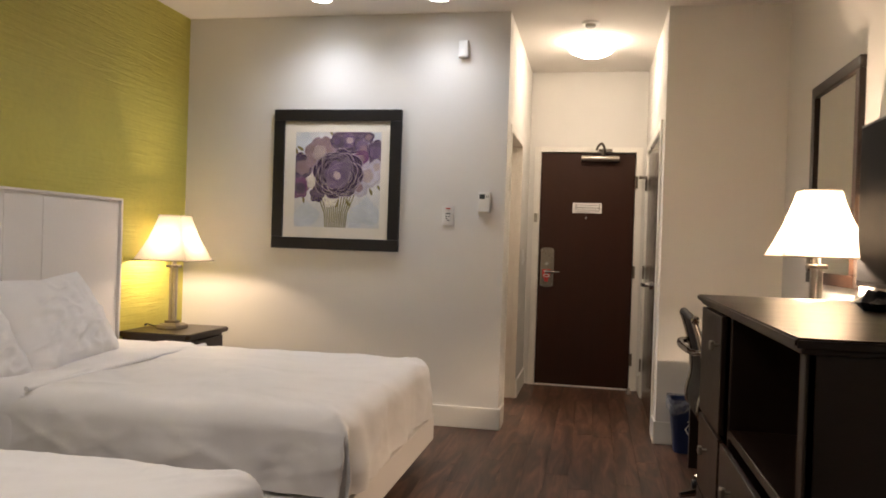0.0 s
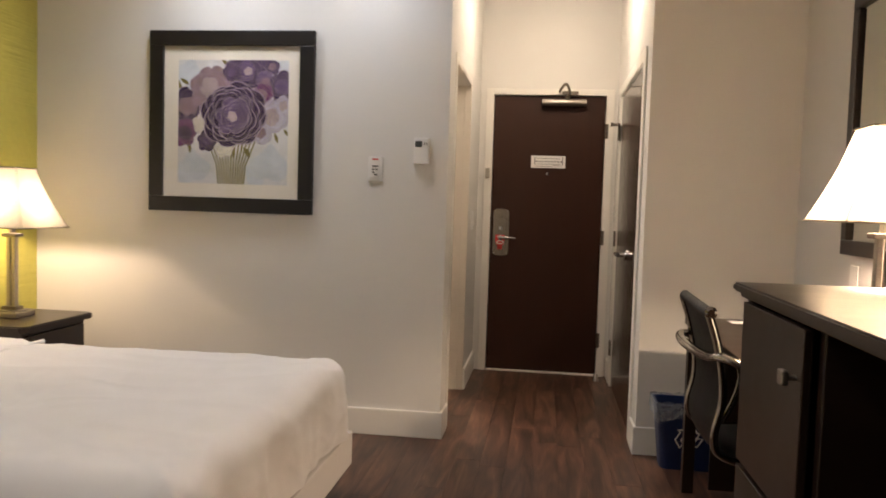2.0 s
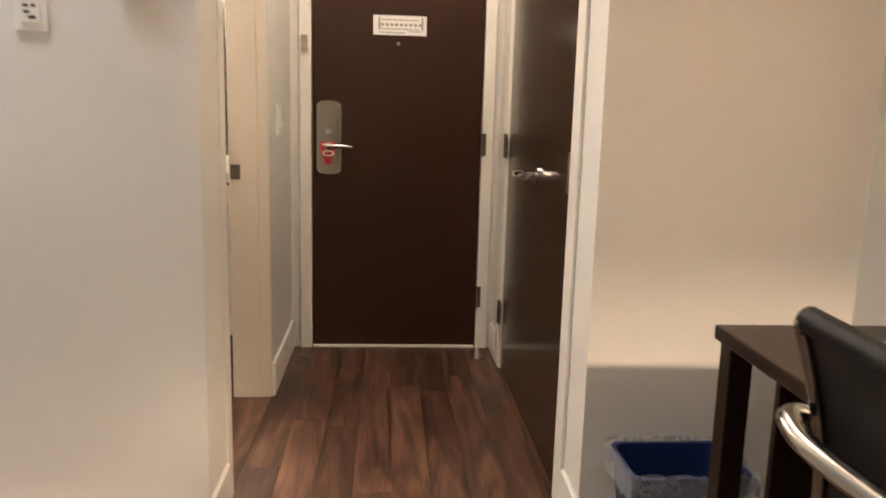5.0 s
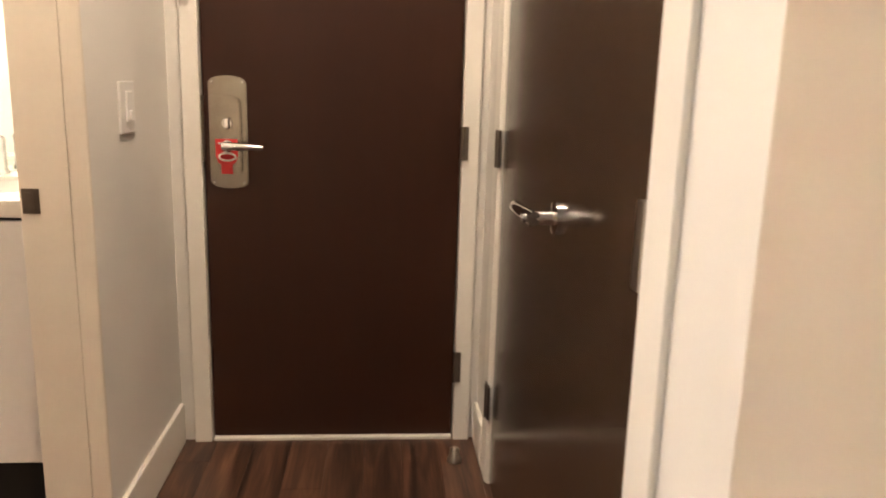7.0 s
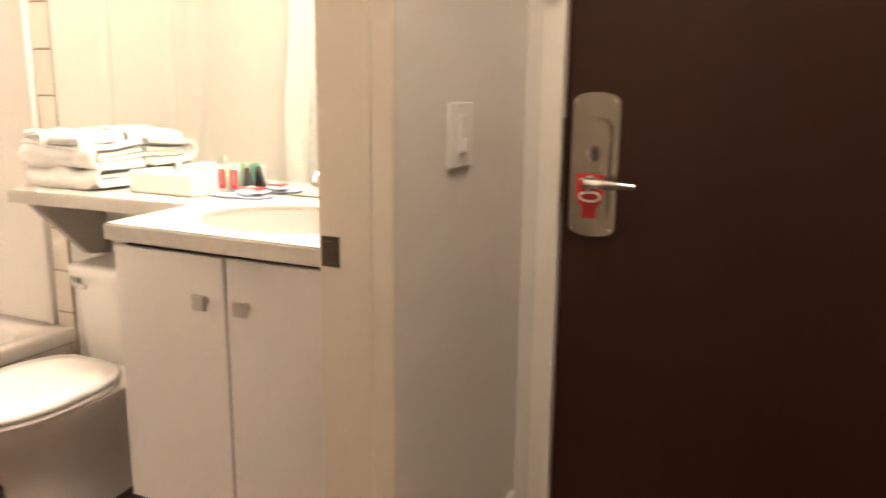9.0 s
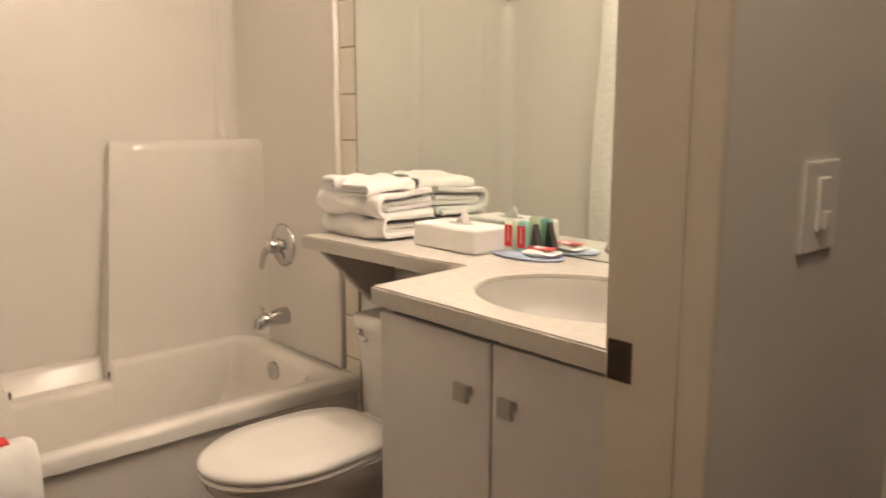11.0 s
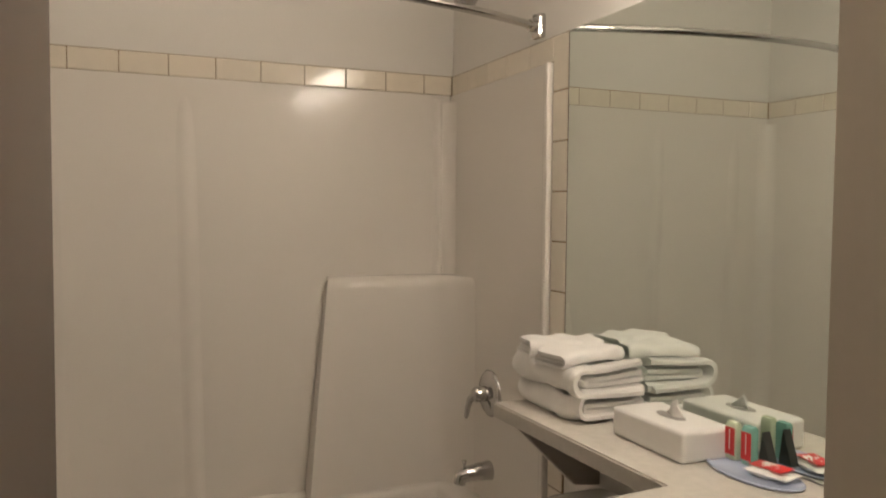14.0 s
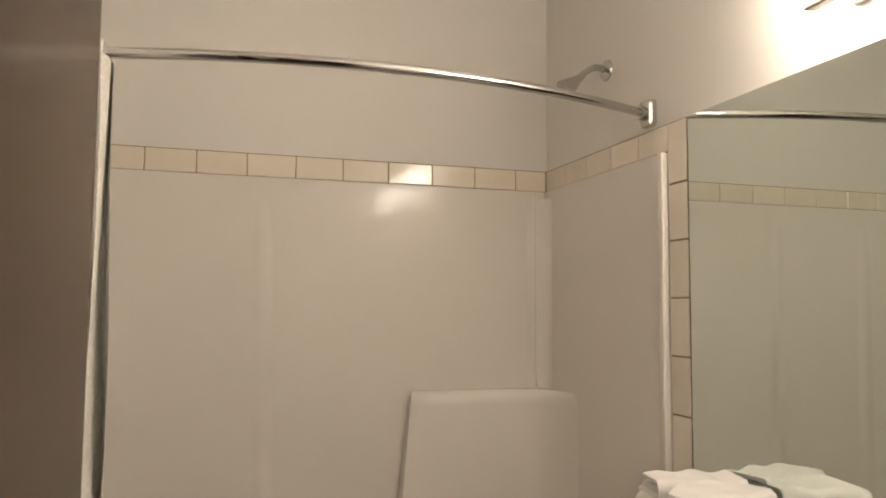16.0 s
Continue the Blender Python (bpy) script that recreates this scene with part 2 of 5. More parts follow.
# ---- building helpers ----
def part(name, bm, material, parent=None, label=""):
    """Links a bmesh given in world metres as one mesh; under a parent, its places are taken from the parent's base."""
    mesh = bpy.data.meshes.new(name)
    if parent is not None:
        root = parent
        while root.parent:
            root = root.parent
        bmesh.ops.translate(bm, verts=bm.verts, vec=-root.matrix_basis.translation)
    bmesh.ops.recalc_face_normals(bm, faces=bm.faces)
    for e in bm.edges:
        if len(e.link_faces) == 2 and e.calc_face_angle(0) > 0.9:
            e.smooth = False
    bm.to_mesh(mesh)
    bm.free()
    for m in material if isinstance(material, (list, tuple)) else [material]:
        mesh.materials.append(m)
    ob = new(name, mesh)
    if parent is not None:
        ob.parent = parent
    if label:
        tagged(ob, label)
    return ob


def thing(name, at, label, category, group=""):
    ob = new(name)
    ob.empty_display_size = 0.1
    ob.matrix_basis = Matrix.Translation(at)
    return tagged(ob, label, category, group)


def structure(ob, label, category):
    return tagged(ob, label, category, kind="structure")


def box(lo, hi, bevel=0.0, bm=None, segments=2, turn=None):
    one = bmesh.new()
    bmesh.ops.create_cube(one, size=1)
    size, mid = [b - a for a, b in zip(lo, hi)], [(a + b) / 2 for a, b in zip(lo, hi)]
    bmesh.ops.transform(one, matrix=Matrix.Translation(mid) @ Matrix.Diagonal((*size, 1)), verts=one.verts)
    if bevel:
        bmesh.ops.bevel(one, geom=list(one.edges), offset=min(bevel, min(size) * 0.45), segments=segments, profile=0.6, affect="EDGES")
    if turn:
        bmesh.ops.transform(one, matrix=turn, verts=one.verts)
    return join(bm, one)


def join(bm, one):
    if bm is None:
        return one
    tmp = bpy.data.meshes.new("tmp")
    one.to_mesh(tmp)
    one.free()
    bm.from_mesh(tmp)
    bpy.data.meshes.remove(tmp)
    return bm


def sweep(points, radius, seg=10, bm=None, closed=False, flat=1.0):
    """A round tube along a line of points; radius may be a list."""
    pts = [Vector(p) for p in points]
    n = len(pts)
    rad = radius if isinstance(radius, (list, tuple)) else [radius] * n
    one = bmesh.new()
    rings, side = [], None
    for i, p in enumerate(pts):
        a = pts[(i - 1) % n] if closed or i else p
        b = pts[(i + 1) % n] if closed or i < n - 1 else p
        d = (b - a).normalized()
        if side is None:
            side = d.orthogonal().normalized()
        side = (side - d * side.dot(d)).normalized()
        up = d.cross(side)
        rings.append([one.verts.new(p + (side * math.cos(k * 2 * math.pi / seg) + up * flat * math.sin(k * 2 * math.pi / seg)) * rad[i]) for k in range(seg)])
    for i in range(n if closed else n - 1):
        r, s = rings[i], rings[(i + 1) % n]
        for k in range(seg):
            f = one.faces.new((r[k], r[(k + 1) % seg], s[(k + 1) % seg], s[k]))
            f.smooth = True
    if not closed:
        one.faces.new(rings[0])
        one.faces.new(rings[-1])
    return join(bm, one)


def lathe(profile, at, axis="Z", seg=28, bm=None, stretch=(1, 1)):
    """Turns (radius, height) pairs round an upright axis; axis -Y or X lays it down."""
    one = bmesh.new()
    rings = []
    for r, h in profile:
        rings.append([one.verts.new((r * math.cos(k * 2 * math.pi / seg) * stretch[0], r * math.sin(k * 2 * math.pi / seg) * stretch[1], h)) for k in range(seg)])
    for r, s in zip(rings, rings[1:]):
        for k in range(seg):
            f = one.faces.new((r[k], r[(k + 1) % seg], s[(k + 1) % seg], s[k]))
            f.smooth = True
    one.faces.new(rings[0])
    one.faces.new(rings[-1])
    turn = {"Z": Matrix(), "-Y": pose(0, 0, 0, 90), "X": pose(0, 0, 0, 0, 90), "-X": pose(0, 0, 0, 0, -90), "-Z": pose(0, 0, 0, 180)}[axis]
    bmesh.ops.transform(one, matrix=Matrix.Translation(at) @ turn, verts=one.verts)
    return join(bm, one)


def prism(outline, lo, hi, axis="z", bevel=0.0, bm=None):
    """A flat outline given thickness along an axis; the outline's pairs are the two other coordinates in order."""
    one = bmesh.new()
    def at(p, h):
        return {"z": (p[0], p[1], h), "y": (p[0], h, p[1]), "x": (h, p[0], p[1])}[axis]
    a, b = [one.verts.new(at(p, lo)) for p in outline], [one.verts.new(at(p, hi)) for p in outline]
    one.faces.new(a)
    one.faces.new(b[::-1])
    for i in range(len(outline)):
        j = (i + 1) % len(outline)
        one.faces.new((a[i], a[j], b[j], b[i]))
    bmesh.ops.recalc_face_normals(one, faces=one.faces)
    if bevel:
        bmesh.ops.bevel(one, geom=list(one.edges), offset=bevel, segments=4 if bevel > 0.01 else 2, affect="EDGES")
        if bevel > 0.01:
            for f in one.faces:
                f.smooth = True
    return join(bm, one)


def smooth(ob):
    for p in ob.data.polygons:
        p.use_smooth = True
    return ob


def curve(points, steps=8):
    """Catmull-Rom through the points."""
    p = [Vector(q) for q in points]
    p = [p[0] * 2 - p[1]] + p + [p[-1] * 2 - p[-2]]
    out = []
    for i in range(1, len(p) - 2):
        for k in range(steps):
            t = k / steps
            a, b, c, d = p[i - 1], p[i], p[i + 1], p[i + 2]
            out.append(0.5 * (2 * b + (c - a) * t + (2 * a - 5 * b + 4 * c - d) * t * t + (3 * b - a - 3 * c + d) * t ** 3))
    return out + [p[-2]]

# ---- structure ----
GW, PW, EW, HL, HR, EY, BY, BX = -2.925, 4.825, 1.25, -0.54, 0.50, 6.70, 6.645, -3.105
SOUTH, BACK = 4.945, -2.4
structure(part("wall_west", box((GW - 0.12, BACK, 0), (GW, PW, CEIL)), GREEN), "olive green textured wallpaper wall behind the beds", "wall")
structure(part("wall_north", box((-3.2, PW, 0), (HL, SOUTH, CEIL)), PAINT), "pale grey painted wall with framed print", "wall")
structure(part("wall_east", box((EW, BACK, 0), (EW + 0.12, PW, CEIL)), PAINT), "pale grey painted wall above desk and dresser", "wall")
structure(part("wall_south", box((GW - 0.12, BACK - 0.12, 0), (EW + 0.12, BACK, CEIL)), PAINT), "plain painted wall closing the room", "wall")
JN, JF, HEAD = 5.115, 5.994, 2.105
bm = prism([(SOUTH, 0), (JN, 0), (JN, HEAD), (JF, HEAD), (JF, 0), (EY, 0), (EY, CEIL), (SOUTH, CEIL)], -0.68, HL, "x")
structure(part("wall_bath", bm, PAINT), "pale painted entry wall with bathroom doorway", "wall")
CN, CF, CH = 5.10, 6.365, 2.085
structure(part("wall_closet", box((HR, PW - 0.02, 0), (EW + 0.12, CN - 0.02, CEIL)), PAINT), "pale painted wall end beside the desk", "wall")
bm = prism([(CN - 0.02, CH + 0.02), (CF + 0.02, CH + 0.02), (CF + 0.02, 0), (EY, 0), (EY, CEIL), (CN - 0.02, CEIL)], HR, HR + 0.14, "x")
structure(part("wall_hall", bm, PAINT), "pale painted wall with connecting door", "wall")
structure(part("wall_beyond", box((HR + 0.14, CN - 0.02, 0), (HR + 0.20, CF + 0.2, CEIL)), PAINT), "plain wall closing the connecting doorway", "wall")
DL, DR, DT = -0.432, 0.409, 2.132
bm = prism([(-0.68, 0), (DL - 0.012, 0), (DL - 0.012, DT + 0.012), (DR + 0.012, DT + 0.012), (DR + 0.012, 0), (0.70, 0), (0.70, CEIL), (-0.68, CEIL)], EY, EY + 0.08, "y")
structure(part("wall_entry", bm, PAINT), "pale painted wall round the entry door", "wall")
structure(part("wall_corridor", box((-0.68, EY + 0.08, 0), (0.70, EY + 0.14, CEIL)), PAINT), "plain wall closing the entry doorway", "wall")
bm = prism([(BX - 0.12, SOUTH), (BX, SOUTH), (BX, BY), (-0.68, BY), (-0.68, BY + 0.12), (BX - 0.12, BY + 0.12)], 0, CEIL, "z")
structure(part("wall_bathroom", bm, PAINT), "grey painted bathroom walls", "wall")
structure(part("ceiling", box((-3.2, BACK - 0.12, CEIL), (EW + 0.12, EY + 0.14, CEIL + 0.1)), CEILING), "white textured ceiling", "ceiling")
floor = structure(part("floor", box((-3.2, BACK - 0.12, -0.1), (EW + 0.12, EY + 0.14, -0.004)), BLACKWOOD), "reddish brown wood plank floor", "floor")


def skirting(name, lo, hi, along):
    """A tall board with an eased upper edge."""
    bm = box(lo, hi, 0.006)
    return structure(part(name, bm, TRIM), "tall white painted baseboard", "baseboard")


BBH, BBT = 0.148, 0.015
skirting("baseboard", (GW, PW - BBT, 0), (HL + BBT, PW, BBH), "x")
skirting("baseboard", (HL, PW, 0), (HL + BBT, JN - 0.065, BBH), "y")
skirting("baseboard", (HL, JF - 0.008, 0), (HL + BBT, EY - 0.02, BBH), "y")
skirting("baseboard", (HR - BBT, PW - 0.02 - BBT, 0), (EW, PW - 0.02, BBH), "x")
skirting("baseboard", (HR - BBT, PW - 0.02, 0), (HR, CN - 0.107, BBH), "y")
skirting("baseboard", (HR - BBT, CF + 0.112, 0), (HR, EY - 0.02, BBH), "y")
skirting("baseboard", (EW - BBT, BACK, 0), (EW, PW - 0.035, BBH), "y")
skirting("baseboard", (GW, BACK, 0), (GW + BBT, PW - BBT, BBH), "y")

# bathroom doorway lining: jambs with stops, head and casings
bm = box((-0.70, JF - 0.018, 0), (-0.585, JF, HEAD), 0.002)
box((-0.585, JF - 0.0165, 0), (HL + 0.002, JF, HEAD), 0.005, bm)
box((-0.70, JN, 0), (HL + 0.004, JN + 0.018, HEAD), 0.003, bm)
box((-0.70, JN + 0.018, HEAD - 0.018), (HL + 0.004, JF - 0.018, HEAD), 0.003, bm)
structure(part("trim_bath_jamb", bm, FRAMEPAINT), "smooth cream painted bathroom door jamb", "door frame")
bm = box((HL, JN - 0.058, 0), (HL + 0.005, JN + 0.004, HEAD + 0.03), 0.002)
box((HL, JN + 0.004, HEAD - 0.004), (HL + 0.005, JF - 0.004, HEAD + 0.03), 0.002, bm)
structure(part("trim_bath_casing", bm, TRIM), "white painted bathroom doorway casing", "trim")

# connecting door lining
bm = box((HR - 0.006, CN - 0.02, 0), (HR + 0.12, CN, CH + 0.02), 0.003)
box((HR - 0.006, CF, 0), (HR + 0.12, CF + 0.02, CH + 0.02), 0.003, bm)
box((HR - 0.006, CN, CH), (HR + 0.12, CF, CH + 0.02), 0.003, bm)
structure(part("trim_closet_jamb", bm, TRIM), "white painted connecting door jamb", "door frame")
bm = box((HR - 0.012, CN - 0.105, 0), (HR, CN - 0.010, CH + 0.075), 0.004)
box((HR - 0.012, CF + 0.010, 0), (HR, CF + 0.11, CH + 0.075), 0.004, bm)
box((HR - 0.012, CN - 0.010, CH + 0.010), (HR, CF + 0.010, CH + 0.075), 0.004, bm)
structure(part("trim_closet_casing", bm, TRIM), "white painted connecting door casing", "trim")

# steel entry door frame
bm = box((DL - 0.062, EY - 0.022, 0), (DL - 0.004, EY + 0.079, DT + 0.05), 0.004)
box((DR + 0.004, EY - 0.022, 0), (DR + 0.062, EY + 0.079, DT + 0.05), 0.004, bm)
box((DL - 0.004, EY - 0.022, DT + 0.004), (DR + 0.004, EY + 0.079, DT + 0.05), 0.004, bm)
structure(part("trim_entry_frame", bm, TRIM), "cream painted steel entry door frame", "door frame")
structure(part("trim_threshold", box((DL, EY - 0.016, 0), (DR, EY + 0.06, 0.0115), 0.003), TRIM), "thin metal door threshold", "threshold")


# ---- doors ----
def hinge(parent, at, depth="y", tall=0.11):
    x, y, z = at
    if depth == "y":
        bm = sweep([(x, y, z - tall / 2), (x, y, z + tall / 2)], 0.008, 10)
        box((x - 0.004, y, z - tall / 2), (x + 0.02, y + 0.004, z + tall / 2), 0.001, bm)
    else:
        bm = sweep([(x, y, z - tall / 2), (x, y, z + tall / 2)], 0.008, 10)
        box((x - 0.002, y - 0.028, z - tall / 2), (x + 0.006, y + 0.03, z + tall / 2), 0.001, bm)
    return part("hinge", bm, DARKSTEEL, parent, "dark steel hinge")


door = structure(thing("door_1", (0, EY, 0), "", ""), "closed dark brown veneered entry door", "door")
part("slab", box((DL, EY + 0.004, 0.012), (DR, EY + 0.05, DT), 0.003), DOORWOOD, door)
for hz in (1.87, 1.065, 0.28):
    hinge(door, (DR + 0.004, EY - 0.028, hz))
LX = -0.350
plate = part("lock_plate", prism([(LX + 0.061 * s, z) for s, z in
        ((-1, 0.918), (-0.75, 0.906), (-0.3, 0.900), (0.3, 0.900), (0.75, 0.906), (1, 0.918), (1, 1.245), (0.75, 1.257), (0.3, 1.263), (-0.3, 1.263), (-0.75, 1.257), (-1, 1.245))],
        EY - 0.014, EY + 0.003, "y", 0.003), PLATESTEEL, door, "brushed steel lock escutcheon plate")
part("raised_panel", prism([(LX + 0.042 * s, z) for s, z in ((-1, 0.955), (1, 0.955), (1, 1.185), (0.6, 1.196), (0.2, 1.200), (-0.2, 1.200), (-0.6, 1.196), (-1, 1.185))], EY - 0.028, EY - 0.014, "y", 0.004), PLATESTEEL, plate)
part("thumbturn", box((LX - 0.008, EY - 0.052, 1.096), (LX + 0.009, EY - 0.026, 1.130), 0.004, lathe([(0.016, 0), (0.016, 0.012)], (LX, EY - 0.026, 1.113), "-Y", 16)), CHROME, plate)
bm = lathe([(0.02, 0), (0.02, 0.03), (0.012, 0.034), (0.012, 0.05)], (LX, EY - 0.014, 1.040), "-Y", 20)
sweep([(LX - 0.010, EY - 0.066, 1.042), (LX + 0.055, EY - 0.068, 1.041), (LX + 0.115, EY - 0.06, 1.038)], [0.014, 0.012, 0.009], 12, bm)
part("lever", bm, CHROME, plate, "chrome lever handle")
for sx, sz in ((LX - 0.048, 1.243), (LX + 0.048, 1.243), (LX - 0.048, 0.920), (LX + 0.048, 0.920)):
    part("screw", lathe([(0.005, 0), (0.004, 0.003)], (sx, EY - 0.014, sz), "-Y", 10), CHROME, plate)
part("latch_edge", box((DL - 0.003, EY - 0.016, 0.985), (DL + 0.004, EY + 0.004, 1.20), 0.002), DARKSTEEL, door, "dark latch edge guard")
part("peephole", lathe([(0.010, 0), (0.010, 0.004), (0.005, 0.005)], (-0.012, EY + 0.004, 1.542), "-Y", 14), CHROME, door)
closer = part("door_closer", lathe([(0.023, 0), (0.026, 0.01), (0.026, 0.325), (0.023, 0.335)], (-0.072, EY - 0.04, 2.078), "X", 16), STEEL, door, "grey metal overhead door closer")
bm = sweep(curve([(0.13, EY - 0.05, 2.10), (0.13, EY - 0.10, 2.16), (0.105, EY - 0.11, 2.205), (0.075, EY - 0.07, 2.185), (0.06, EY - 0.03, 2.16)]), 0.011, 8)
box((0.08, EY - 0.035, 2.138), (0.20, EY - 0.022, 2.165), 0.002, bm)
lathe([(0.017, 0), (0.017, 0.03)], (0.12, EY - 0.045, 2.10), "Z", 12, bm)
part("closer_arm", bm, DARKSTEEL, closer)
guard = tagged(part("swing_bar_lock", box((-0.482, EY - 0.04, 1.492), (-0.452, EY - 0.022, 1.572), 0.004), STEEL), "small steel door guard on the frame", "door guard")

sign = thing("door_notice", (0, EY, 1.63), "white printed evacuation notice on the entry door", "sign")
part("sheet", box((-0.138, EY, 1.585), (0.123, EY + 0.0035, 1.678), 0.001), PAPER, sign)
bm = None
for i in range(9):
    bm = box((-0.10 + i * 0.023, EY - 0.001, 1.628), (-0.086 + i * 0.023, EY, 1.640), bm=bm)
for z, a, b in ((1.655, -0.10, 0.085), (1.612, -0.10, 0.085), (1.595, -0.11, 0.02), (1.602, 0.03, 0.1)):
    bm = box((a, EY - 0.001, z), (b, EY, z + 0.004), bm=bm)
for x in (-0.112, 0.098):
    bm = box((x, EY - 0.001, 1.61), (x + 0.008, EY, 1.668), bm=bm)
part("print", bm, INK, sign)
tag = thing("door_hanger", (-0.35, EY - 0.03, 1.0), "red card door hanger looped over the lever", "door hanger")
part("card", prism([(LX - 0.004 + s * 0.035, z) for s, z in ((-1, 1.062), (1, 1.062), (1, 1.008), (0.8, 0.988), (0.5, 0.980), (0.5, 0.950), (-0.5, 0.950), (-0.5, 0.980), (-0.8, 0.988), (-1, 1.008))], EY - 0.0325, EY - 0.0295, "y"), RED, tag)
ring = [(LX - 0.002 + 0.026 * math.cos(a), EY - 0.034, 1.005 + 0.012 * math.sin(a)) for a in np.linspace(0, 2 * math.pi, 18, endpoint=False)]
part("ring_print", sweep(ring, 0.0035, 6, closed=True), PAPER, tag)
part("print_bar", box((LX - 0.030, EY - 0.0335, 1.045), (LX + 0.022, EY - 0.0325, 1.051)), PAPER, tag)

door = structure(thing("door_2", (HR, CF, 0), "", ""), "closed glossy dark brown connecting door", "door")
part("slab", box((HR + 0.002, CN + 0.004, 0.01), (HR + 0.046, CF - 0.004, CH - 0.004), 0.003), GLOSSDOOR, door)
for hz in (1.83, 1.075, 0.28):
    hinge(door, (HR - 0.014, CF + 0.016, hz), "x")
part("strike_plate", box((HR - 0.010, CN + 0.001, 0.99), (HR + 0.004, CN + 0.030, 1.115), 0.002), STEEL, door)
bm = lathe([(0.034, 0), (0.034, 0.010), (0.016, 0.014), (0.014, 0.05)], (HR + 0.002, 5.63, 1.0), "-X", 24)
sweep(curve([(HR - 0.052, 5.615, 1.0), (HR - 0.060, 5.69, 1.002), (HR - 0.058, 5.76, 0.998), (HR - 0.052, 5.83, 0.992)], 4), [0.015] * 3 + [0.013] * 10, 12, bm)
lathe([(0.010, 0.05), (0.010, 0.075), (0.006, 0.078)], (HR + 0.002, 5.63, 1.0), "-X", 14, bm)
part("lever", bm, CHROME, door, "chrome lever handle")
bm = lathe([(0.012, 0), (0.010, 0.05), (0.016, 0.055), (0.016, 0.065)], (HR - 0.01, CF - 0.02, 1.885), "-X", 14)
sweep([(HR - 0.02, CF + 0.0, 1.885), (HR - 0.03, CF - 0.10, 1.885)], 0.005, 8, bm)
part("hinge_stop", bm, DARKSTEEL, door)
bm = box((HR - 0.004, 5.2, 1.93), (HR + 0.003, 5.23, 2.0), 0.002)
sweep(curve([(HR - 0.004, 5.215, 1.985), (HR - 0.05, 5.215, 1.98), (HR - 0.06, 5.215, 2.0)], 4), 0.006, 8, bm)
part("coat_hook", bm, STEEL, door)

TURN2 = Matrix.Translation((-0.70, 5.14, 0)) @ pose(0, 0, 0, 0, 0, 168.9)
door = structure(thing("door_3", (-0.70, 5.14, 0), "", ""), "open dark brown bathroom door swung inward", "door")
part("slab", box((0.0, 0.0, 0.01), (0.815, 0.04, 2.085), 0.003, turn=TURN2), GLOSSDOOR, door)
bm = lathe([(0.028, 0), (0.028, 0.008), (0.012, 0.012), (0.011, 0.055)], (0, 0, 0), "-Y", 20)
sweep(curve([(0, -0.055, 0), (-0.045, -0.058, 0.0), (-0.095, -0.052, -0.010)], 4), 0.010, 10, bm)
bmesh.ops.transform(bm, matrix=TURN2 @ Matrix.Translation((0.742, 0.0, 0.950)), verts=bm.verts)
part("lever", bm, CHROME, door, "chrome lever handle")
tagged(part("strike_plate", box((-0.694, JF - 0.021, 0.932), (-0.654, JF - 0.0185, 0.992), 0.001, box((-0.688, JF - 0.023, 0.942), (-0.667, JF - 0.0205, 0.982), 0.002)), DARKSTEEL), "dark metal strike plate on the bathroom jamb", "strike plate")
bm = lathe([(0.025, 0), (0.025, 0.012), (0.018, 0.02), (0.017, 0.045), (0.008, 0.052)], (0.405, 6.52, 0.0), "Z", 18)
tagged(part("door_stop", bm, STEEL), "small metal floor door stop by the entry", "door stop")


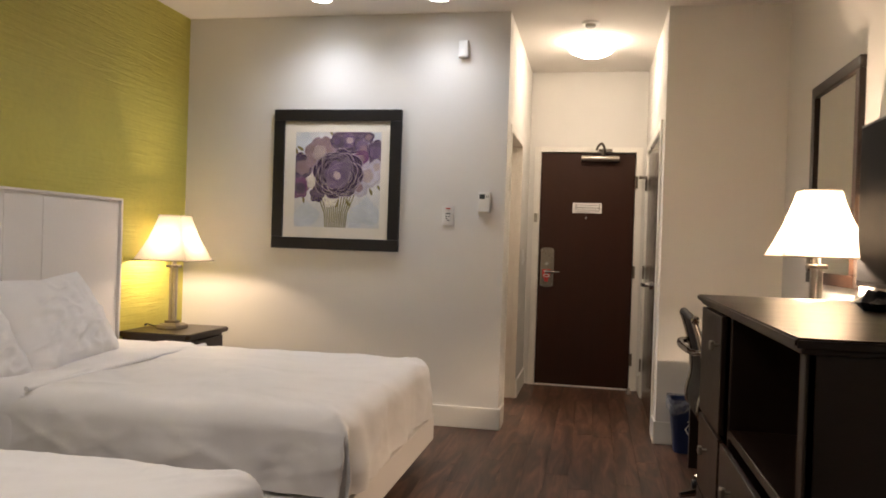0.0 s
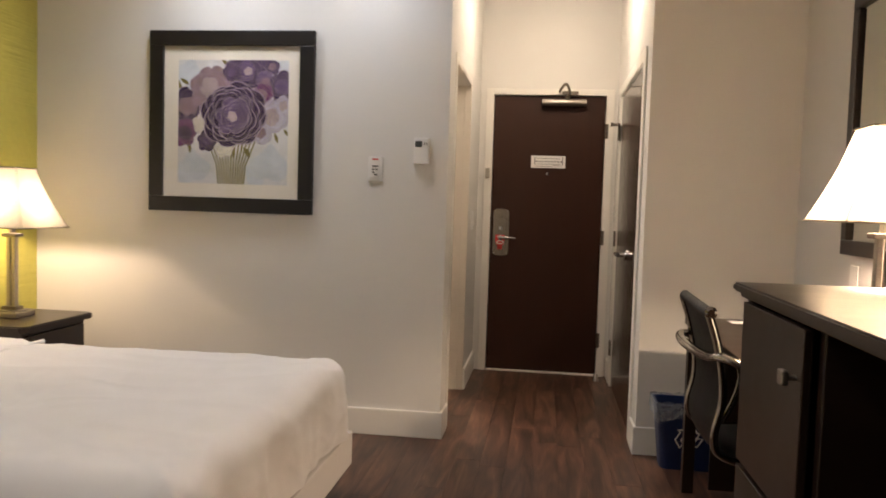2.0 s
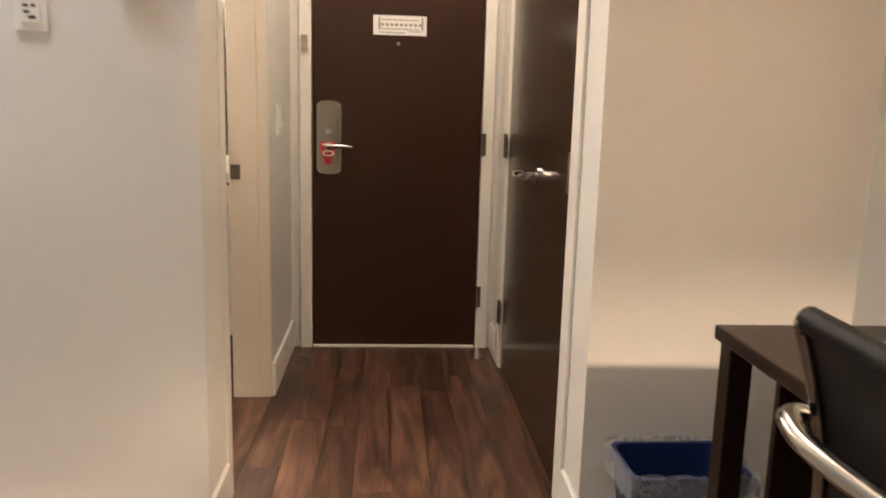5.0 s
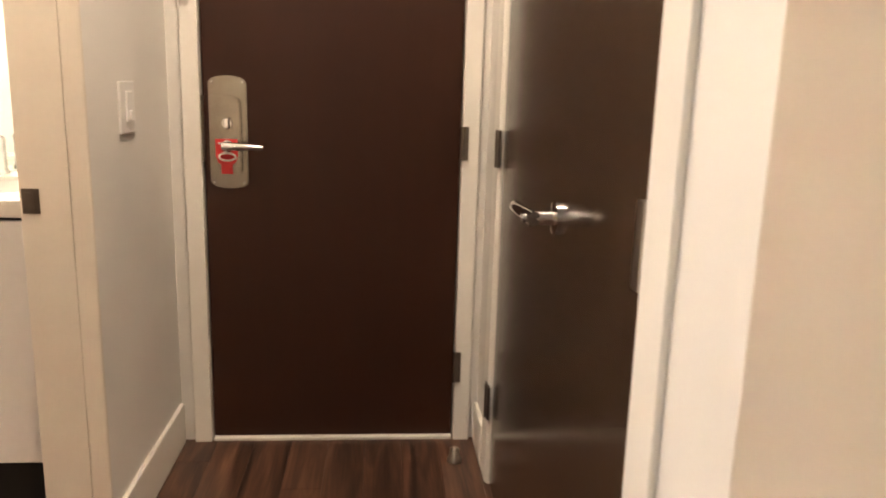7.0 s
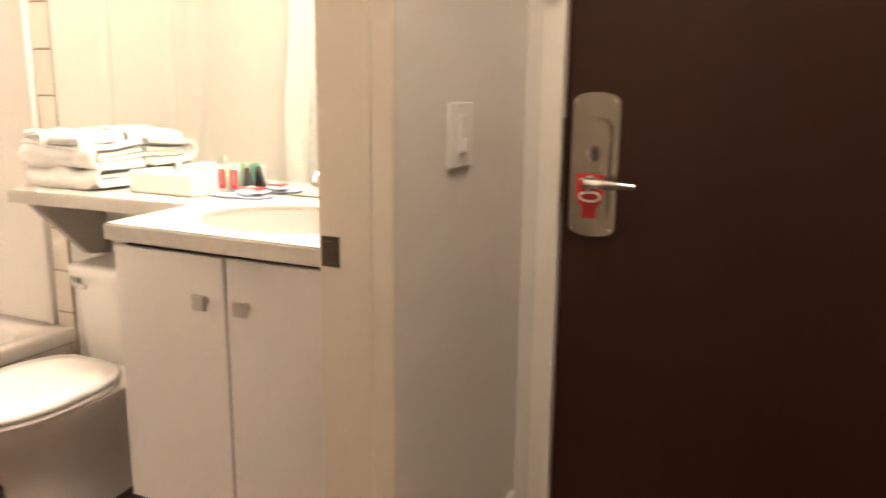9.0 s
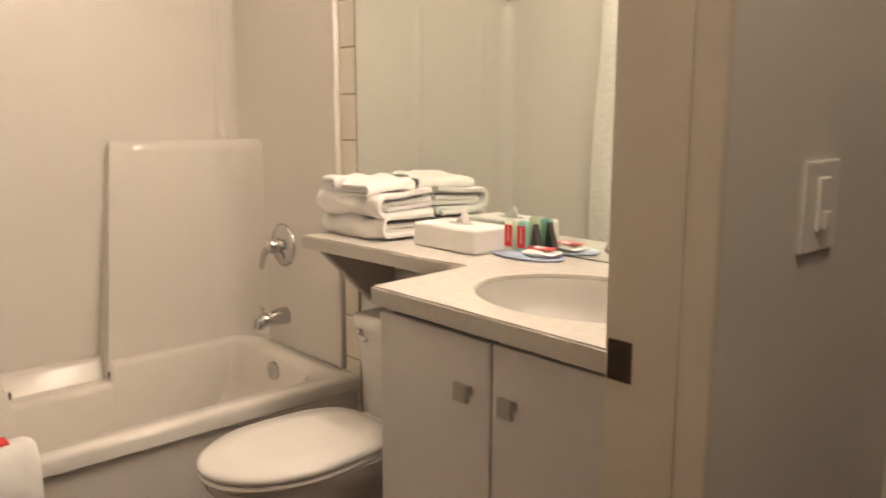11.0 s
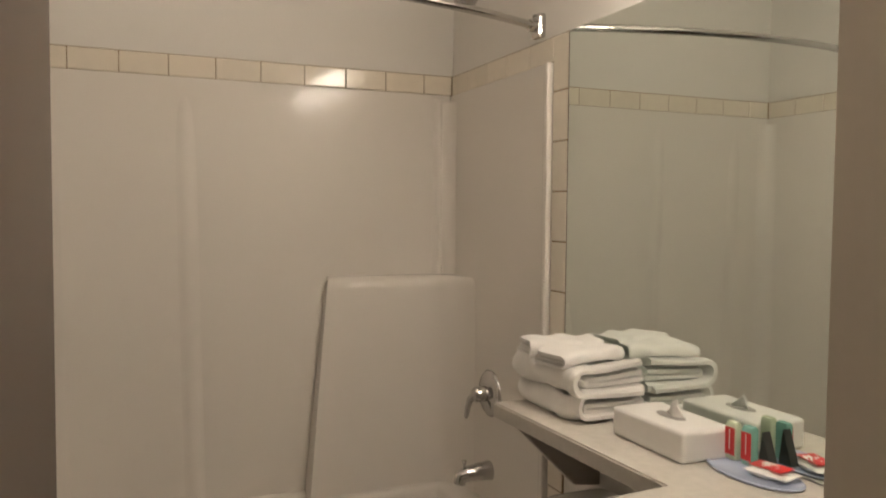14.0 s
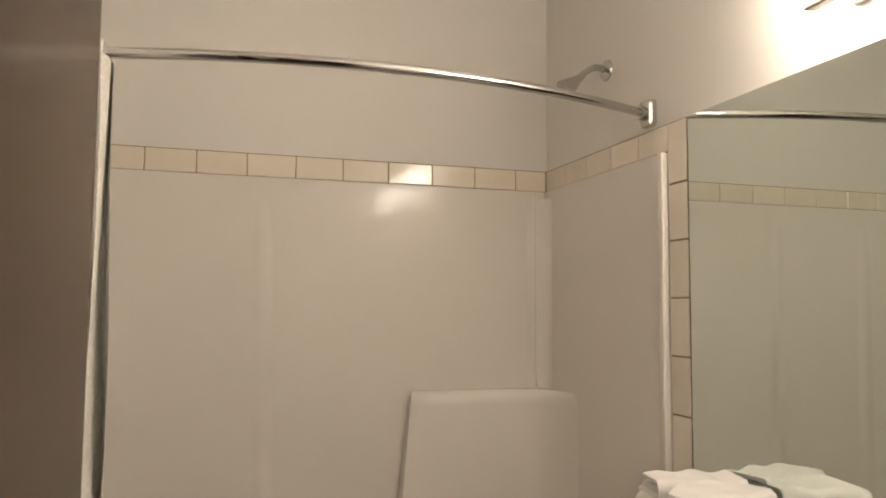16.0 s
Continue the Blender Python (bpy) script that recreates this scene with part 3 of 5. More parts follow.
# ---- bedroom ----
def drape(x0, x1, y0, y1, top, bottom, seed, flare=0.012, n=150):
    """A bedspread: flat over the mattress, rounded over its edges, hanging with soft folds on the foot and long sides."""
    one, r = bmesh.new(), 0.09
    drop = top - bottom
    hang = drop - r + r * math.pi / 2
    def bend(s, lo, hi):
        if s < lo:
            d, sign, edge = lo - s, -1, lo
        elif s > hi:
            d, sign, edge = s - hi, 1, hi
        else:
            return s, 0.0, 0.0
        if d < r * math.pi / 2:
            a = d / r
            return edge + sign * r * math.sin(a), r * (1 - math.cos(a)), d
        return edge + sign * r, r + d - r * math.pi / 2, d
    xs = np.linspace(x0, x1 - r + hang, n)
    ys = np.linspace(y0 + r - hang, y1 - r + hang, n)
    grid = []
    for x in xs:
        row = []
        for y in ys:
            px, dx, ax = bend(x, x0 - 9, x1 - r)
            py, dy, ay = bend(y, y0 + r, y1 - r)
            z = top - max(dx, dy)
            if dx and dy:
                m = min(dx, dy)
                z = top - max(dx, dy) - 0.12 * m
                k = min(1.5, m / 0.12)
                px, py = px - 0.035 * k * (1 if dx < dy else 0.3), py + (0.035 * k if py < (y0 + y1) / 2 else -0.035 * k)
            w = noise.noise(Vector((x * 1.7, y * 1.7, seed))) * 0.014 + noise.noise(Vector((x * 4 + y, y * 7, seed + 3))) * 0.006 + abs(noise.noise(Vector((x * 3 + y * 2, y * 2 - x, seed + 9)))) * 0.008
            near = math.exp(-(((x - x1) / 0.5) ** 2 + ((min(y - y0, y1 - y)) / 0.35) ** 2))
            fan = math.atan2(min(y - y0, y1 - y) + 0.05, x1 - x + 0.05)
            w += 0.010 * near * (1 - abs(noise.noise(Vector((fan * 5, seed, near))))) ** 6 + 0.006 * (1 - abs(noise.noise(Vector((x * 1.3 + y * 0.6, y * 3.4, seed + 20))))) ** 12
            w += 0.004 * (1 - abs(noise.noise(Vector((x * 2.1 - y * 1.1, y * 1.5 + x * 0.5, seed + 31))))) ** 9 + 0.003 * (1 - abs(noise.noise(Vector((x * 5.0, y * 1.2 + x * 2.0, seed + 47))))) ** 10
            f = min(1, max(dx, dy) / 0.2)
            crease = (1 - abs(noise.noise(Vector((x * 2.6 + z * 5.0, y * 2.6 - z * 4.0, seed + 60))))) ** 8 * 0.006 + (1 - abs(noise.noise(Vector((x * 4.4 - z * 6.0, y * 4.4 + z * 7.0, seed + 71))))) ** 9 * 0.004
            px += f * (0.028 * noise.noise(Vector((y * 4 + z, seed, z * 2.5))) + 0.012 * noise.noise(Vector((y * 11, seed, z * 7))) + flare * f + crease) * (1 if dx else 0)
            py += f * (0.028 * noise.noise(Vector((x * 4 + z, seed, z * 2.5))) + 0.012 * noise.noise(Vector((x * 11, seed, z * 7))) + flare * f + crease) * (0 if not dy else (1 if py > (y0 + y1) / 2 else -1))
            if dx:
                px += f * (0.030 * math.exp(-((y - y0 - 0.14) / 0.06) ** 2) - 0.030 * math.exp(-((y - y0 - 0.05) / 0.025) ** 2) + 0.012 * math.exp(-((y1 - y - 0.12) / 0.06) ** 2))
            row.append(one.verts.new((px, py, max(z + (w if f < 0.6 else 0), bottom - 0.03))))
        grid.append(row)
    for i in range(n - 1):
        for j in range(n - 1):
            one.faces.new((grid[i][j], grid[i + 1][j], grid[i + 1][j + 1], grid[i][j + 1])).smooth = True
    return one


def cushion(size, m, seed, crease=0.014, n=64):
    """A stuffed pillow: thick in the middle, thin at seamed edges and pointed corners, with creases."""
    one = bmesh.new()
    sx, sy, sz = size
    sides = []
    for side in (1, -1):
        g = []
        for i in range(n):
            row = []
            for j in range(n):
                u, v = -1 + 2 * i / (n - 1), -1 + 2 * j / (n - 1)
                h = (max(0, (1 - abs(u) ** 3.0) * (1 - abs(v) ** 3.0))) ** 0.55
                pull = 1 - 0.06 * (1 - abs(u * v) ** 0.6)
                w = noise.noise(Vector((u * 2.2, v * 2.2, seed))) * crease * 2 + noise.noise(Vector((u * 6, v * 3, seed + 5))) * crease + (1 - abs(noise.noise(Vector((u * 2 + v, v * 3 - u, seed + 11))))) ** 7 * crease * 1.1 + (1 - abs(noise.noise(Vector((u * 1.6 + v * 2.6, v * 5.5 - u * 2.5, seed + 21))))) ** 8 * crease * 0.45 + (1 - abs(noise.noise(Vector((u * 6.5 - v * 2.0, v * 4.0 + u, seed + 33))))) ** 9 * crease * 0.15 - abs(u * v) * crease * 0.8
                row.append(one.verts.new((u * sx / 2 * pull, v * sy / 2 * pull, side * (h * sz / 2 + (w * h)))))
            g.append(row)
        for i in range(n - 1):
            for j in range(n - 1):
                q = (g[i][j], g[i + 1][j], g[i + 1][j + 1], g[i][j + 1])
                one.faces.new(q if side > 0 else q[::-1]).smooth = True
    bmesh.ops.remove_doubles(one, verts=one.verts, dist=0.0015)
    bmesh.ops.transform(one, matrix=m, verts=one.verts)
    return one


BED = (-2.86, -0.83, 2.37, 3.92)
x0, x1, y0, y1 = BED
bed = thing("bed", (-1.85, 3.18, 0), "made bed with white duvet on white platform base", "bed", "beds")
base = part("platform_base", box((x0 + 0.05, y0 - 0.03, 0.12), (x1 + 0.012, y1 + 0.07, 0.268), 0.006), WHITEWOOD, bed)
part("plinth", box((x0 + 0.2, y0 + 0.15, 0.0), (x1 - 0.2, y1 - 0.15, 0.12)), BLACKWOOD, base)
part("mattress", box((x0, y0 + 0.03, 0.268), (x1 - 0.06, y1 - 0.03, 0.56), 0.05, segments=3), LINEN, bed)
duvet = part("duvet", drape(x0 + 0.42, x1, y0, y1, 0.60, 0.285, 2.3), LINEN, bed, "smooth white duvet cover tucked at the foot")
bm = drape(x0 + 0.03, x0 + 0.62, y0 - 0.004, y1 + 0.004, 0.612, 0.30, 8.1, n=40)
bmesh.ops.delete(bm, geom=[v for v in bm.verts if v.co.x > x0 + 0.62], context="VERTS")
part("turned_sheet", bm, LINEN, duvet)
bm = sweep([(x0 + 0.62, y0 + 0.02, 0.602), (x0 + 0.63, (y0 + y1) / 2, 0.61), (x0 + 0.62, y1 - 0.02, 0.602)], 0.012, 8)
part("hem", bm, LINEN, duvet)
head = part("headboard", box((GW + 0.001, 2.27, 0.15), (GW + 0.052, 3.935, 1.468), 0.003), WHITEWOOD, bed, "tall white panelled headboard")
for ya, yb in ((2.285, 2.962), (2.965, 3.247), (3.250, 3.92)):
    part("panel", box((GW + 0.05, ya, 0.3), (GW + 0.058, yb, 1.455), 0.002), WHITEWOOD, head)
part("edge_trim", box((GW + 0.001, 3.935, 0.15), (GW + 0.072, 3.952, 1.483), 0.003), WHITEWOOD, head)
part("top_trim", box((GW + 0.001, 2.26, 1.468), (GW + 0.072, 3.935, 1.483), 0.003), WHITEWOOD, head)


def pillow(m, seed, size=(0.72, 0.50, 0.20)):
    ob = part("pillow", cushion(size, m, seed), LINEN)
    return tagged(ob, "plump white pillow leaning on the headboard", "pillow", "pillows on the bed")


pillow(pose(-2.600, 3.05, 0.800) @ pose(0, 0, 0, 60, 0, 93) @ pose(0, 0, 0, 0, 0, 5), 4.4, (0.76, 0.50, 0.21))
pillow(pose(-2.750, 2.78, 0.795) @ pose(0, 0, 0, 70, 0, 89) @ pose(0, 0, 0, 0, 0, -3), 7.7, (0.72, 0.48, 0.17))
pillow(pose(-2.600, 2.42, 0.775) @ pose(0, 0, 0, 55, 0, 88), 9.1, (0.58, 0.46, 0.18))
copy_thing(bed, Matrix.Translation((-1.85, 3.18 - 2.27, 0)))

stand = thing("nightstand", (-2.68, 4.325, 0), "dark espresso wood nightstand with overhanging top", "nightstand")
part("top", prism([(GW + 0.004, 4.035), (-2.455, 4.035), (-2.43, 4.065), (-2.43, 4.585), (-2.455, 4.612), (GW + 0.004, 4.612)], 0.602, 0.634, "z", 0.006), ESPRESSO, stand)
part("body", box((GW + 0.01, 4.075, 0.06), (-2.47, 4.575, 0.605), 0.004), ESPRESSO, stand)
for z0 in (0.34, 0.09):
    d = part("drawer", box((-2.47, 4.10, z0), (-2.452, 4.55, z0 + 0.24), 0.004), ESPRESSO, stand)
    part("knob", lathe([(0.008, 0), (0.008, 0.015), (0.015, 0.02), (0.015, 0.027)], (-2.452, 4.325, z0 + 0.13), "X", 14), STEEL, d)


def table_lamp(at):
    x, y, z = at
    t = thing("table_lamp", at, "lit table lamp with cream fabric shade and metal stem", "lamp", "table lamps")
    part("base", box((x - 0.075, y - 0.075, z), (x + 0.075, y + 0.075, z + 0.028), 0.004, box((x - 0.06, y - 0.06, z + 0.028), (x + 0.06, y + 0.06, z + 0.036), 0.003)), STEEL, t, "square brushed metal base")
    part("foot_collar", box((x - 0.042, y - 0.03, z + 0.036), (x + 0.042, y + 0.03, z + 0.054), 0.003), DARKSTEEL, t)
    bm = box((x - 0.025, y - 0.014, z + 0.05), (x - 0.004, y + 0.014, z + 0.415), 0.003)
    box((x + 0.004, y - 0.014, z + 0.05), (x + 0.025, y + 0.014, z + 0.415), 0.003, bm)
    part("stem", bm, STEEL, t, "brushed metal double stem")
    part("neck_collar", box((x - 0.042, y - 0.03, z + 0.41), (x + 0.042, y + 0.03, z + 0.428), 0.003), DARKSTEEL, t)
    part("socket", lathe([(0.016, 0), (0.016, 0.09), (0.02, 0.095), (0.02, 0.12)], (x, y, z + 0.428), "Z", 16), STEEL, t)
    a, b, z0, z1 = 0.190, 0.080, z + 0.462, z + 0.762
    bm = bmesh.new()
    def ringv(h, zz):
        c = 0.012
        return [bm.verts.new((x + sx, y + sy, zz)) for sx, sy in ((h, h - c), (h - c, h), (c - h, h), (-h, h - c), (-h, c - h), (c - h, -h), (h - c, -h), (h, c - h))]
    steps = [(a + (b - a) * k / 6 - 0.010 * math.sin(math.pi * k / 6), z0 + (z1 - z0) * k / 6) for k in range(7)]
    rings = [ringv(h, zz) for h, zz in steps]
    for r, s in zip(rings, rings[1:]):
        for k in range(8):
            bm.faces.new((r[k], r[(k + 1) % 8], s[(k + 1) % 8], s[k]))
    shade = part("shade", bm, SHADE, t, "cream fabric pyramid lampshade")
    for sx, sy in ((1, 1), (-1, 1), (-1, -1), (1, -1)):
        part("seam", sweep([(x + sx * (h - 0.004), y + sy * (h - 0.004), zz) for h, zz in steps], 0.0015, 6), SHADE, shade)
    for h, zz in ((a, z0), (b, z1)):
        pts = [(x + sx * h, y + sy * h, zz) for sx, sy in ((1, 1), (-1, 1), (-1, -1), (1, -1))]
        part("rim", sweep(pts, 0.0035, 6, closed=True), SHADE, shade)
    bm = sweep([(x - b, y, z1 - 0.01), (x + b, y, z1 - 0.01)], 0.002, 6)
    part("spider", bm, STEEL, shade)
    return t


lamp1 = table_lamp(LAMP1)
copy_thing(lamp1, Matrix.Translation(LAMP2))
cord = sweep(curve([(-2.78, 4.38, 0.645), (-2.83, 4.33, 0.642), (-2.87, 4.28, 0.66), (-2.90, 4.30, 0.645), (-2.92, 4.36, 0.645)]), 0.004, 6)
tagged(part("lamp_cord", cord, BLACKPLASTIC), "black lamp cord on the nightstand", "cord")

# framed print
PX0, PX1, PZ0, PZ1 = -2.225, -1.279, 1.197, 2.194
pic = thing("framed_print", (-1.76, PW, 1.2), "framed flower print in wide black frame", "picture")
fw = 0.082
for lo, hi in (((PX0, PZ0), (PX1, PZ0 + fw)), ((PX0, PZ1 - fw), (PX1, PZ1)), ((PX0, PZ0 + fw), (PX0 + fw, PZ1 - fw)), ((PX1 - fw, PZ0 + fw), (PX1, PZ1 - fw))):
    part("frame_side", box((lo[0], PW - 0.034, lo[1]), (hi[0], PW, hi[1]), 0.006), surf("black_frame", (0.012, 0.010, 0.010), 0.35, vary=0.2) if lo == (PX0, PZ0) else bpy.data.materials["black_frame"], pic)
part("mat_board", box((PX0 + fw - 0.004, PW - 0.016, PZ0 + fw - 0.004), (PX1 - fw + 0.004, PW - 0.004, PZ1 - fw + 0.004)), surf("cream_mat", (0.64, 0.56, 0.44), 0.5, vary=0.03), pic, "cream mat board")
AX0, AX1, AZ0, AZ1 = -2.06, -1.425, 1.355, 2.035


def art_tone(name, c, vary=0.25):
    return surf(name, c, 0.3, vary=vary, scale=14, grain=70, bump=0)


ART = [art_tone("print_ground", (0.52, 0.48, 0.44), 0.12), art_tone("print_violet", (0.042, 0.018, 0.056)), art_tone("print_violet_light", (0.105, 0.058, 0.125)), art_tone("print_mauve", (0.22, 0.13, 0.14)),
       art_tone("print_mauve_light", (0.34, 0.25, 0.22)), art_tone("print_lilac", (0.38, 0.33, 0.36)), art_tone("print_cream", (0.52, 0.46, 0.34)), art_tone("print_magenta", (0.13, 0.022, 0.10)),
       art_tone("print_olive", (0.17, 0.13, 0.035)), art_tone("print_stem", (0.19, 0.14, 0.055)), art_tone("print_line", (0.29, 0.215, 0.24)), art_tone("print_blue", (0.45, 0.45, 0.445), 0.12)]
bm, depth = bmesh.new(), [0]


def patch(points, slot):
    depth[0] += 1
    y = PW - 0.0165 - depth[0] * 0.00001
    pts = [(min(max(u, 0), 1), min(max(v, 0), 1)) for u, v in points]
    f = bm.faces.new([bm.verts.new((AX0 + u * (AX1 - AX0), y, AZ0 + v * (AZ1 - AZ0))) for u, v in pts])
    f.material_index = slot


def bloom(u, v, r, dark, light, rows, petals, seed):
    rng = random.Random(seed)
    rows += 2
    for k in range(rows):
        rr, ph, fat = r * (1 - k / (rows + 0.3)) ** 0.9, rng.random() * 6, rng.uniform(0.16, 0.26)
        lobes = max(3, round(petals * (1 - 0.4 * k / rows)))
        tone = dark if k < rows * 0.5 else light if k < rows * 0.78 else (4 if dark in (1, 3, 7) and k > rows * 0.85 else light)
        for slot, grow in ((10, 1.0), (tone, 0.965 - 0.012 * k / rows)):
            pts = []
            for i in range(72):
                a = i * 2 * math.pi / 72
                w = abs(math.sin((a * lobes + ph) / 2)) ** 0.45 * fat + 1 - fat
                q = rr * w * grow * (1 + 0.06 * math.sin(2 * a + seed + k) + 0.03 * math.sin(5 * a + k))
                pts.append((u + q * math.cos(a) * 0.93 + 0.10 * (r - rr) * math.sin(seed + k), v + q * math.sin(a) * 0.88 - 0.05 * (r - rr)))
            patch(pts, slot)


def leaf(u, v, a, length):
    c, s = math.cos(a), math.sin(a)
    patch([(u + length * (t * c - w * s), v + length * (t * s + w * c)) for t, w in ((0, 0), (0.3, 0.16), (0.65, 0.17), (1, 0), (0.65, -0.15), (0.3, -0.15))], 8)


patch([(0, 0), (1, 0), (1, 1), (0, 1)], 0)
for u, v, r, sd in ((0.14, 0.12, 0.13, 1), (0.84, 0.16, 0.14, 2), (0.1, 0.88, 0.12, 3), (0.7, 0.08, 0.1, 4), (0.9, 0.9, 0.12, 5)):
    patch([(u + r * math.cos(a) * (1 + 0.3 * math.sin(2 * a + sd)), v + r * math.sin(a) * (1 + 0.25 * math.cos(3 * a + sd))) for a in np.linspace(0, 2 * math.pi, 30, endpoint=False)], 11)
for i in range(13):
    t = -1 + i / 6
    top, low = 0.49 + t * 0.22, 0.49 + t * 0.115
    w = 0.007
    patch([(top - w, 0.36), (top + w, 0.36), (0.49 + t * 0.13 + w, 0.15), (low + w, 0), (low - w, 0), (0.49 + t * 0.13 - w, 0.15)], 9 if i % 3 else 8)
for u, v, a, l in ((0.1, 0.8, 2.6, 0.1), (0.03, 0.75, 2.0, 0.1), (0.1, 0.33, -1.4, 0.09), (0.45, 0.95, 2.2, 0.1), (0.88, 0.42, -1.2, 0.09), (0.6, 0.3, -0.9, 0.11), (0.66, 0.74, 0.4, 0.1), (0.2, 0.62, 1.2, 0.12), (0.96, 0.45, -0.8, 0.08), (0.14, 0.38, 3.6, 0.09), (0.52, 0.3, -1.8, 0.09), (0.55, 0.95, 1.0, 0.06)):
    leaf(u, v, a, l)
for spec in ((0.08, 0.63, 0.13, 1, 3, 4, 7, 11), (0.06, 0.41, 0.10, 7, 1, 4, 6, 12), (0.30, 0.78, 0.16, 3, 4, 5, 7, 13), (0.62, 0.92, 0.155, 1, 2, 5, 7, 14), (0.49, 0.90, 0.07, 1, 2, 3, 5, 15), (0.85, 0.95, 0.06, 1, 3, 3, 5, 16),
             (0.79, 0.83, 0.075, 2, 3, 3, 6, 17), (0.94, 0.79, 0.11, 1, 2, 4, 6, 18), (0.77, 0.73, 0.08, 7, 3, 3, 6, 19), (0.86, 0.55, 0.125, 5, 4, 5, 6, 20), (0.96, 0.64, 0.075, 5, 4, 3, 5, 21), (0.76, 0.42, 0.085, 5, 3, 3, 6, 22),
             (0.22, 0.48, 0.075, 6, 6, 3, 6, 23), (0.27, 0.35, 0.08, 1, 2, 3, 6, 24), (0.43, 0.30, 0.08, 6, 6, 3, 6, 25), (0.51, 0.56, 0.245, 1, 2, 8, 8, 26)):
    bloom(spec[0], spec[1], spec[2] * 1.3, *spec[3:])
part("print", bm, ART, pic, "purple and cream bouquet on grey ground")
part("glazing", box((PX0 + fw, PW - 0.0215, PZ0 + fw), (PX1 - fw, PW - 0.0195, PZ1 - fw)), surf("clear_glazing", (1, 1, 1), 0.03, vary=0, bump=0), pic).visible_shadow = False
gl = bpy.data.materials["clear_glazing"].node_tree
gl.nodes["Principled BSDF"].inputs["Transmission Weight"].default_value = 1.0
gl.nodes["Principled BSDF"].inputs["IOR"].default_value = 1.45

# wall devices
st = thing("thermostat", (-0.68, PW, 1.55), "white digital wall thermostat with grey display", "thermostat")
body = part("body", box((-0.722, PW - 0.032, 1.492), (-0.640, PW, 1.630), 0.005), WHITEPLASTIC, st)
part("display", box((-0.714, PW - 0.0335, 1.580), (-0.676, PW - 0.031, 1.612), 0.001), BLACKINK, body, "dark grey display")
for bx in (-0.668, -0.655):
    part("button", box((bx, PW - 0.034, 1.59), (bx + 0.007, PW - 0.031, 1.606), 0.001), GREYPLASTIC, body)
st = thing("alarm_plate", (-0.93, PW, 1.46), "white wall alarm plate with small printed markings", "wall plate")
body = part("plate", box((-0.974, PW - 0.008, 1.395), (-0.894, PW, 1.527), 0.003), WHITEPLASTIC, st)
part("device", box((-0.958, PW - 0.014, 1.415), (-0.910, PW - 0.007, 1.485), 0.002), WHITEPLASTIC, body)
for z, m, a, b in ((1.507, RED, -0.95, -0.918), (1.470, BLACKINK, -0.95, -0.918), (1.452, BLACKINK, -0.95, -0.937), (1.452, BLACKINK, -0.930, -0.920), (1.437, BLACKINK, -0.948, -0.935), (1.424, BLACKINK, -0.938, -0.920)):
    part("marking", box((a, PW - 0.0150, z), (b, PW - 0.0075, z + 0.008)), m, body)
st = thing("motion_sensor", (-0.86, PW, 2.6), "white corner sensor box high on the wall", "sensor")
body = part("body", box((-0.892, PW - 0.045, 2.548), (-0.824, PW, 2.668), 0.012), WHITEPLASTIC, st)
part("lens", box((-0.876, PW - 0.049, 2.56), (-0.84, PW - 0.043, 2.605), 0.004), PAPER, body)

# dresser
DX, DY0, DY1, DZ = 0.51, 1.275, 2.74, 1.10
dr = thing("dresser", (0.9, 2.06, 0), "tall espresso wood dresser with open appliance niche", "dresser")
bm = prism([(0.478, 1.245), (0.478, 2.775), (EW - 0.002, 2.775), (EW - 0.002, 1.245)], DZ - 0.022, DZ, "z", 0.005)
part("top", bm, ESPRESSO, dr, "glossy espresso wood top")
part("cornice", box((0.494, 1.262, DZ - 0.036), (EW - 0.002, 2.758, DZ - 0.022), 0.004), ESPRESSO, dr)
for name, lo, hi in (("end_panel", (DX, DY1 - 0.03, 0.0), (EW - 0.004, DY1, DZ - 0.036)), ("end_panel", (DX, DY0, 0.0), (EW - 0.004, DY0 + 0.03, DZ - 0.036)), ("divider", (DX + 0.01, 2.22, 0.06), (EW - 0.004, 2.25, DZ - 0.036)),
                     ("back_panel", (EW - 0.03, DY0 + 0.03, 0.06), (EW - 0.004, DY1 - 0.03, DZ - 0.036)), ("niche_shelf", (DX + 0.01, DY0 + 0.03, 0.66), (EW - 0.03, 2.22, 0.69)), ("kick", (DX + 0.05, DY0 + 0.03, 0.0), (DX + 0.07, DY1 - 0.03, 0.06))):
    part(name, box(lo, hi, 0.003), ESPRESSO, dr)
part("niche_post", box((DX - 0.004, DY0, 0.06), (DX + 0.02, DY0 + 0.045, DZ - 0.036), 0.003), ESPRESSO, dr)
d = part("cabinet_door", box((DX - 0.018, 2.255, 0.66), (DX, 2.715, 1.056), 0.003), ESPRESSO, dr)
part("knob", box((DX - 0.05, 2.275, 0.94), (DX - 0.035, 2.305, 0.97), 0.004, sweep([(DX - 0.018, 2.29, 0.955), (DX - 0.036, 2.29, 0.955)], 0.006, 8)), STEEL, d, "square steel knob")
for ya, yb in ((2.255, 2.715), (1.325, 2.215)):
    for za, zb in ((0.37, 0.645), (0.08, 0.36)):
        d = part("drawer", box((DX - 0.018, ya, za), (DX, yb, zb), 0.003), ESPRESSO, dr)
        for ky in ((ya + yb) / 2,) if yb - ya < 0.6 else (ya + 0.2, yb - 0.23):
            part("knob", box((DX - 0.05, ky - 0.015, zb - 0.11), (DX - 0.035, ky + 0.015, zb - 0.08), 0.004, sweep([(DX - 0.018, ky, zb - 0.095), (DX - 0.036, ky, zb - 0.095)], 0.006, 8)), STEEL, d, "square steel knob")
tv = thing("television", (1.22, 2.6, 1.12), "black flat television above the dresser", "television")
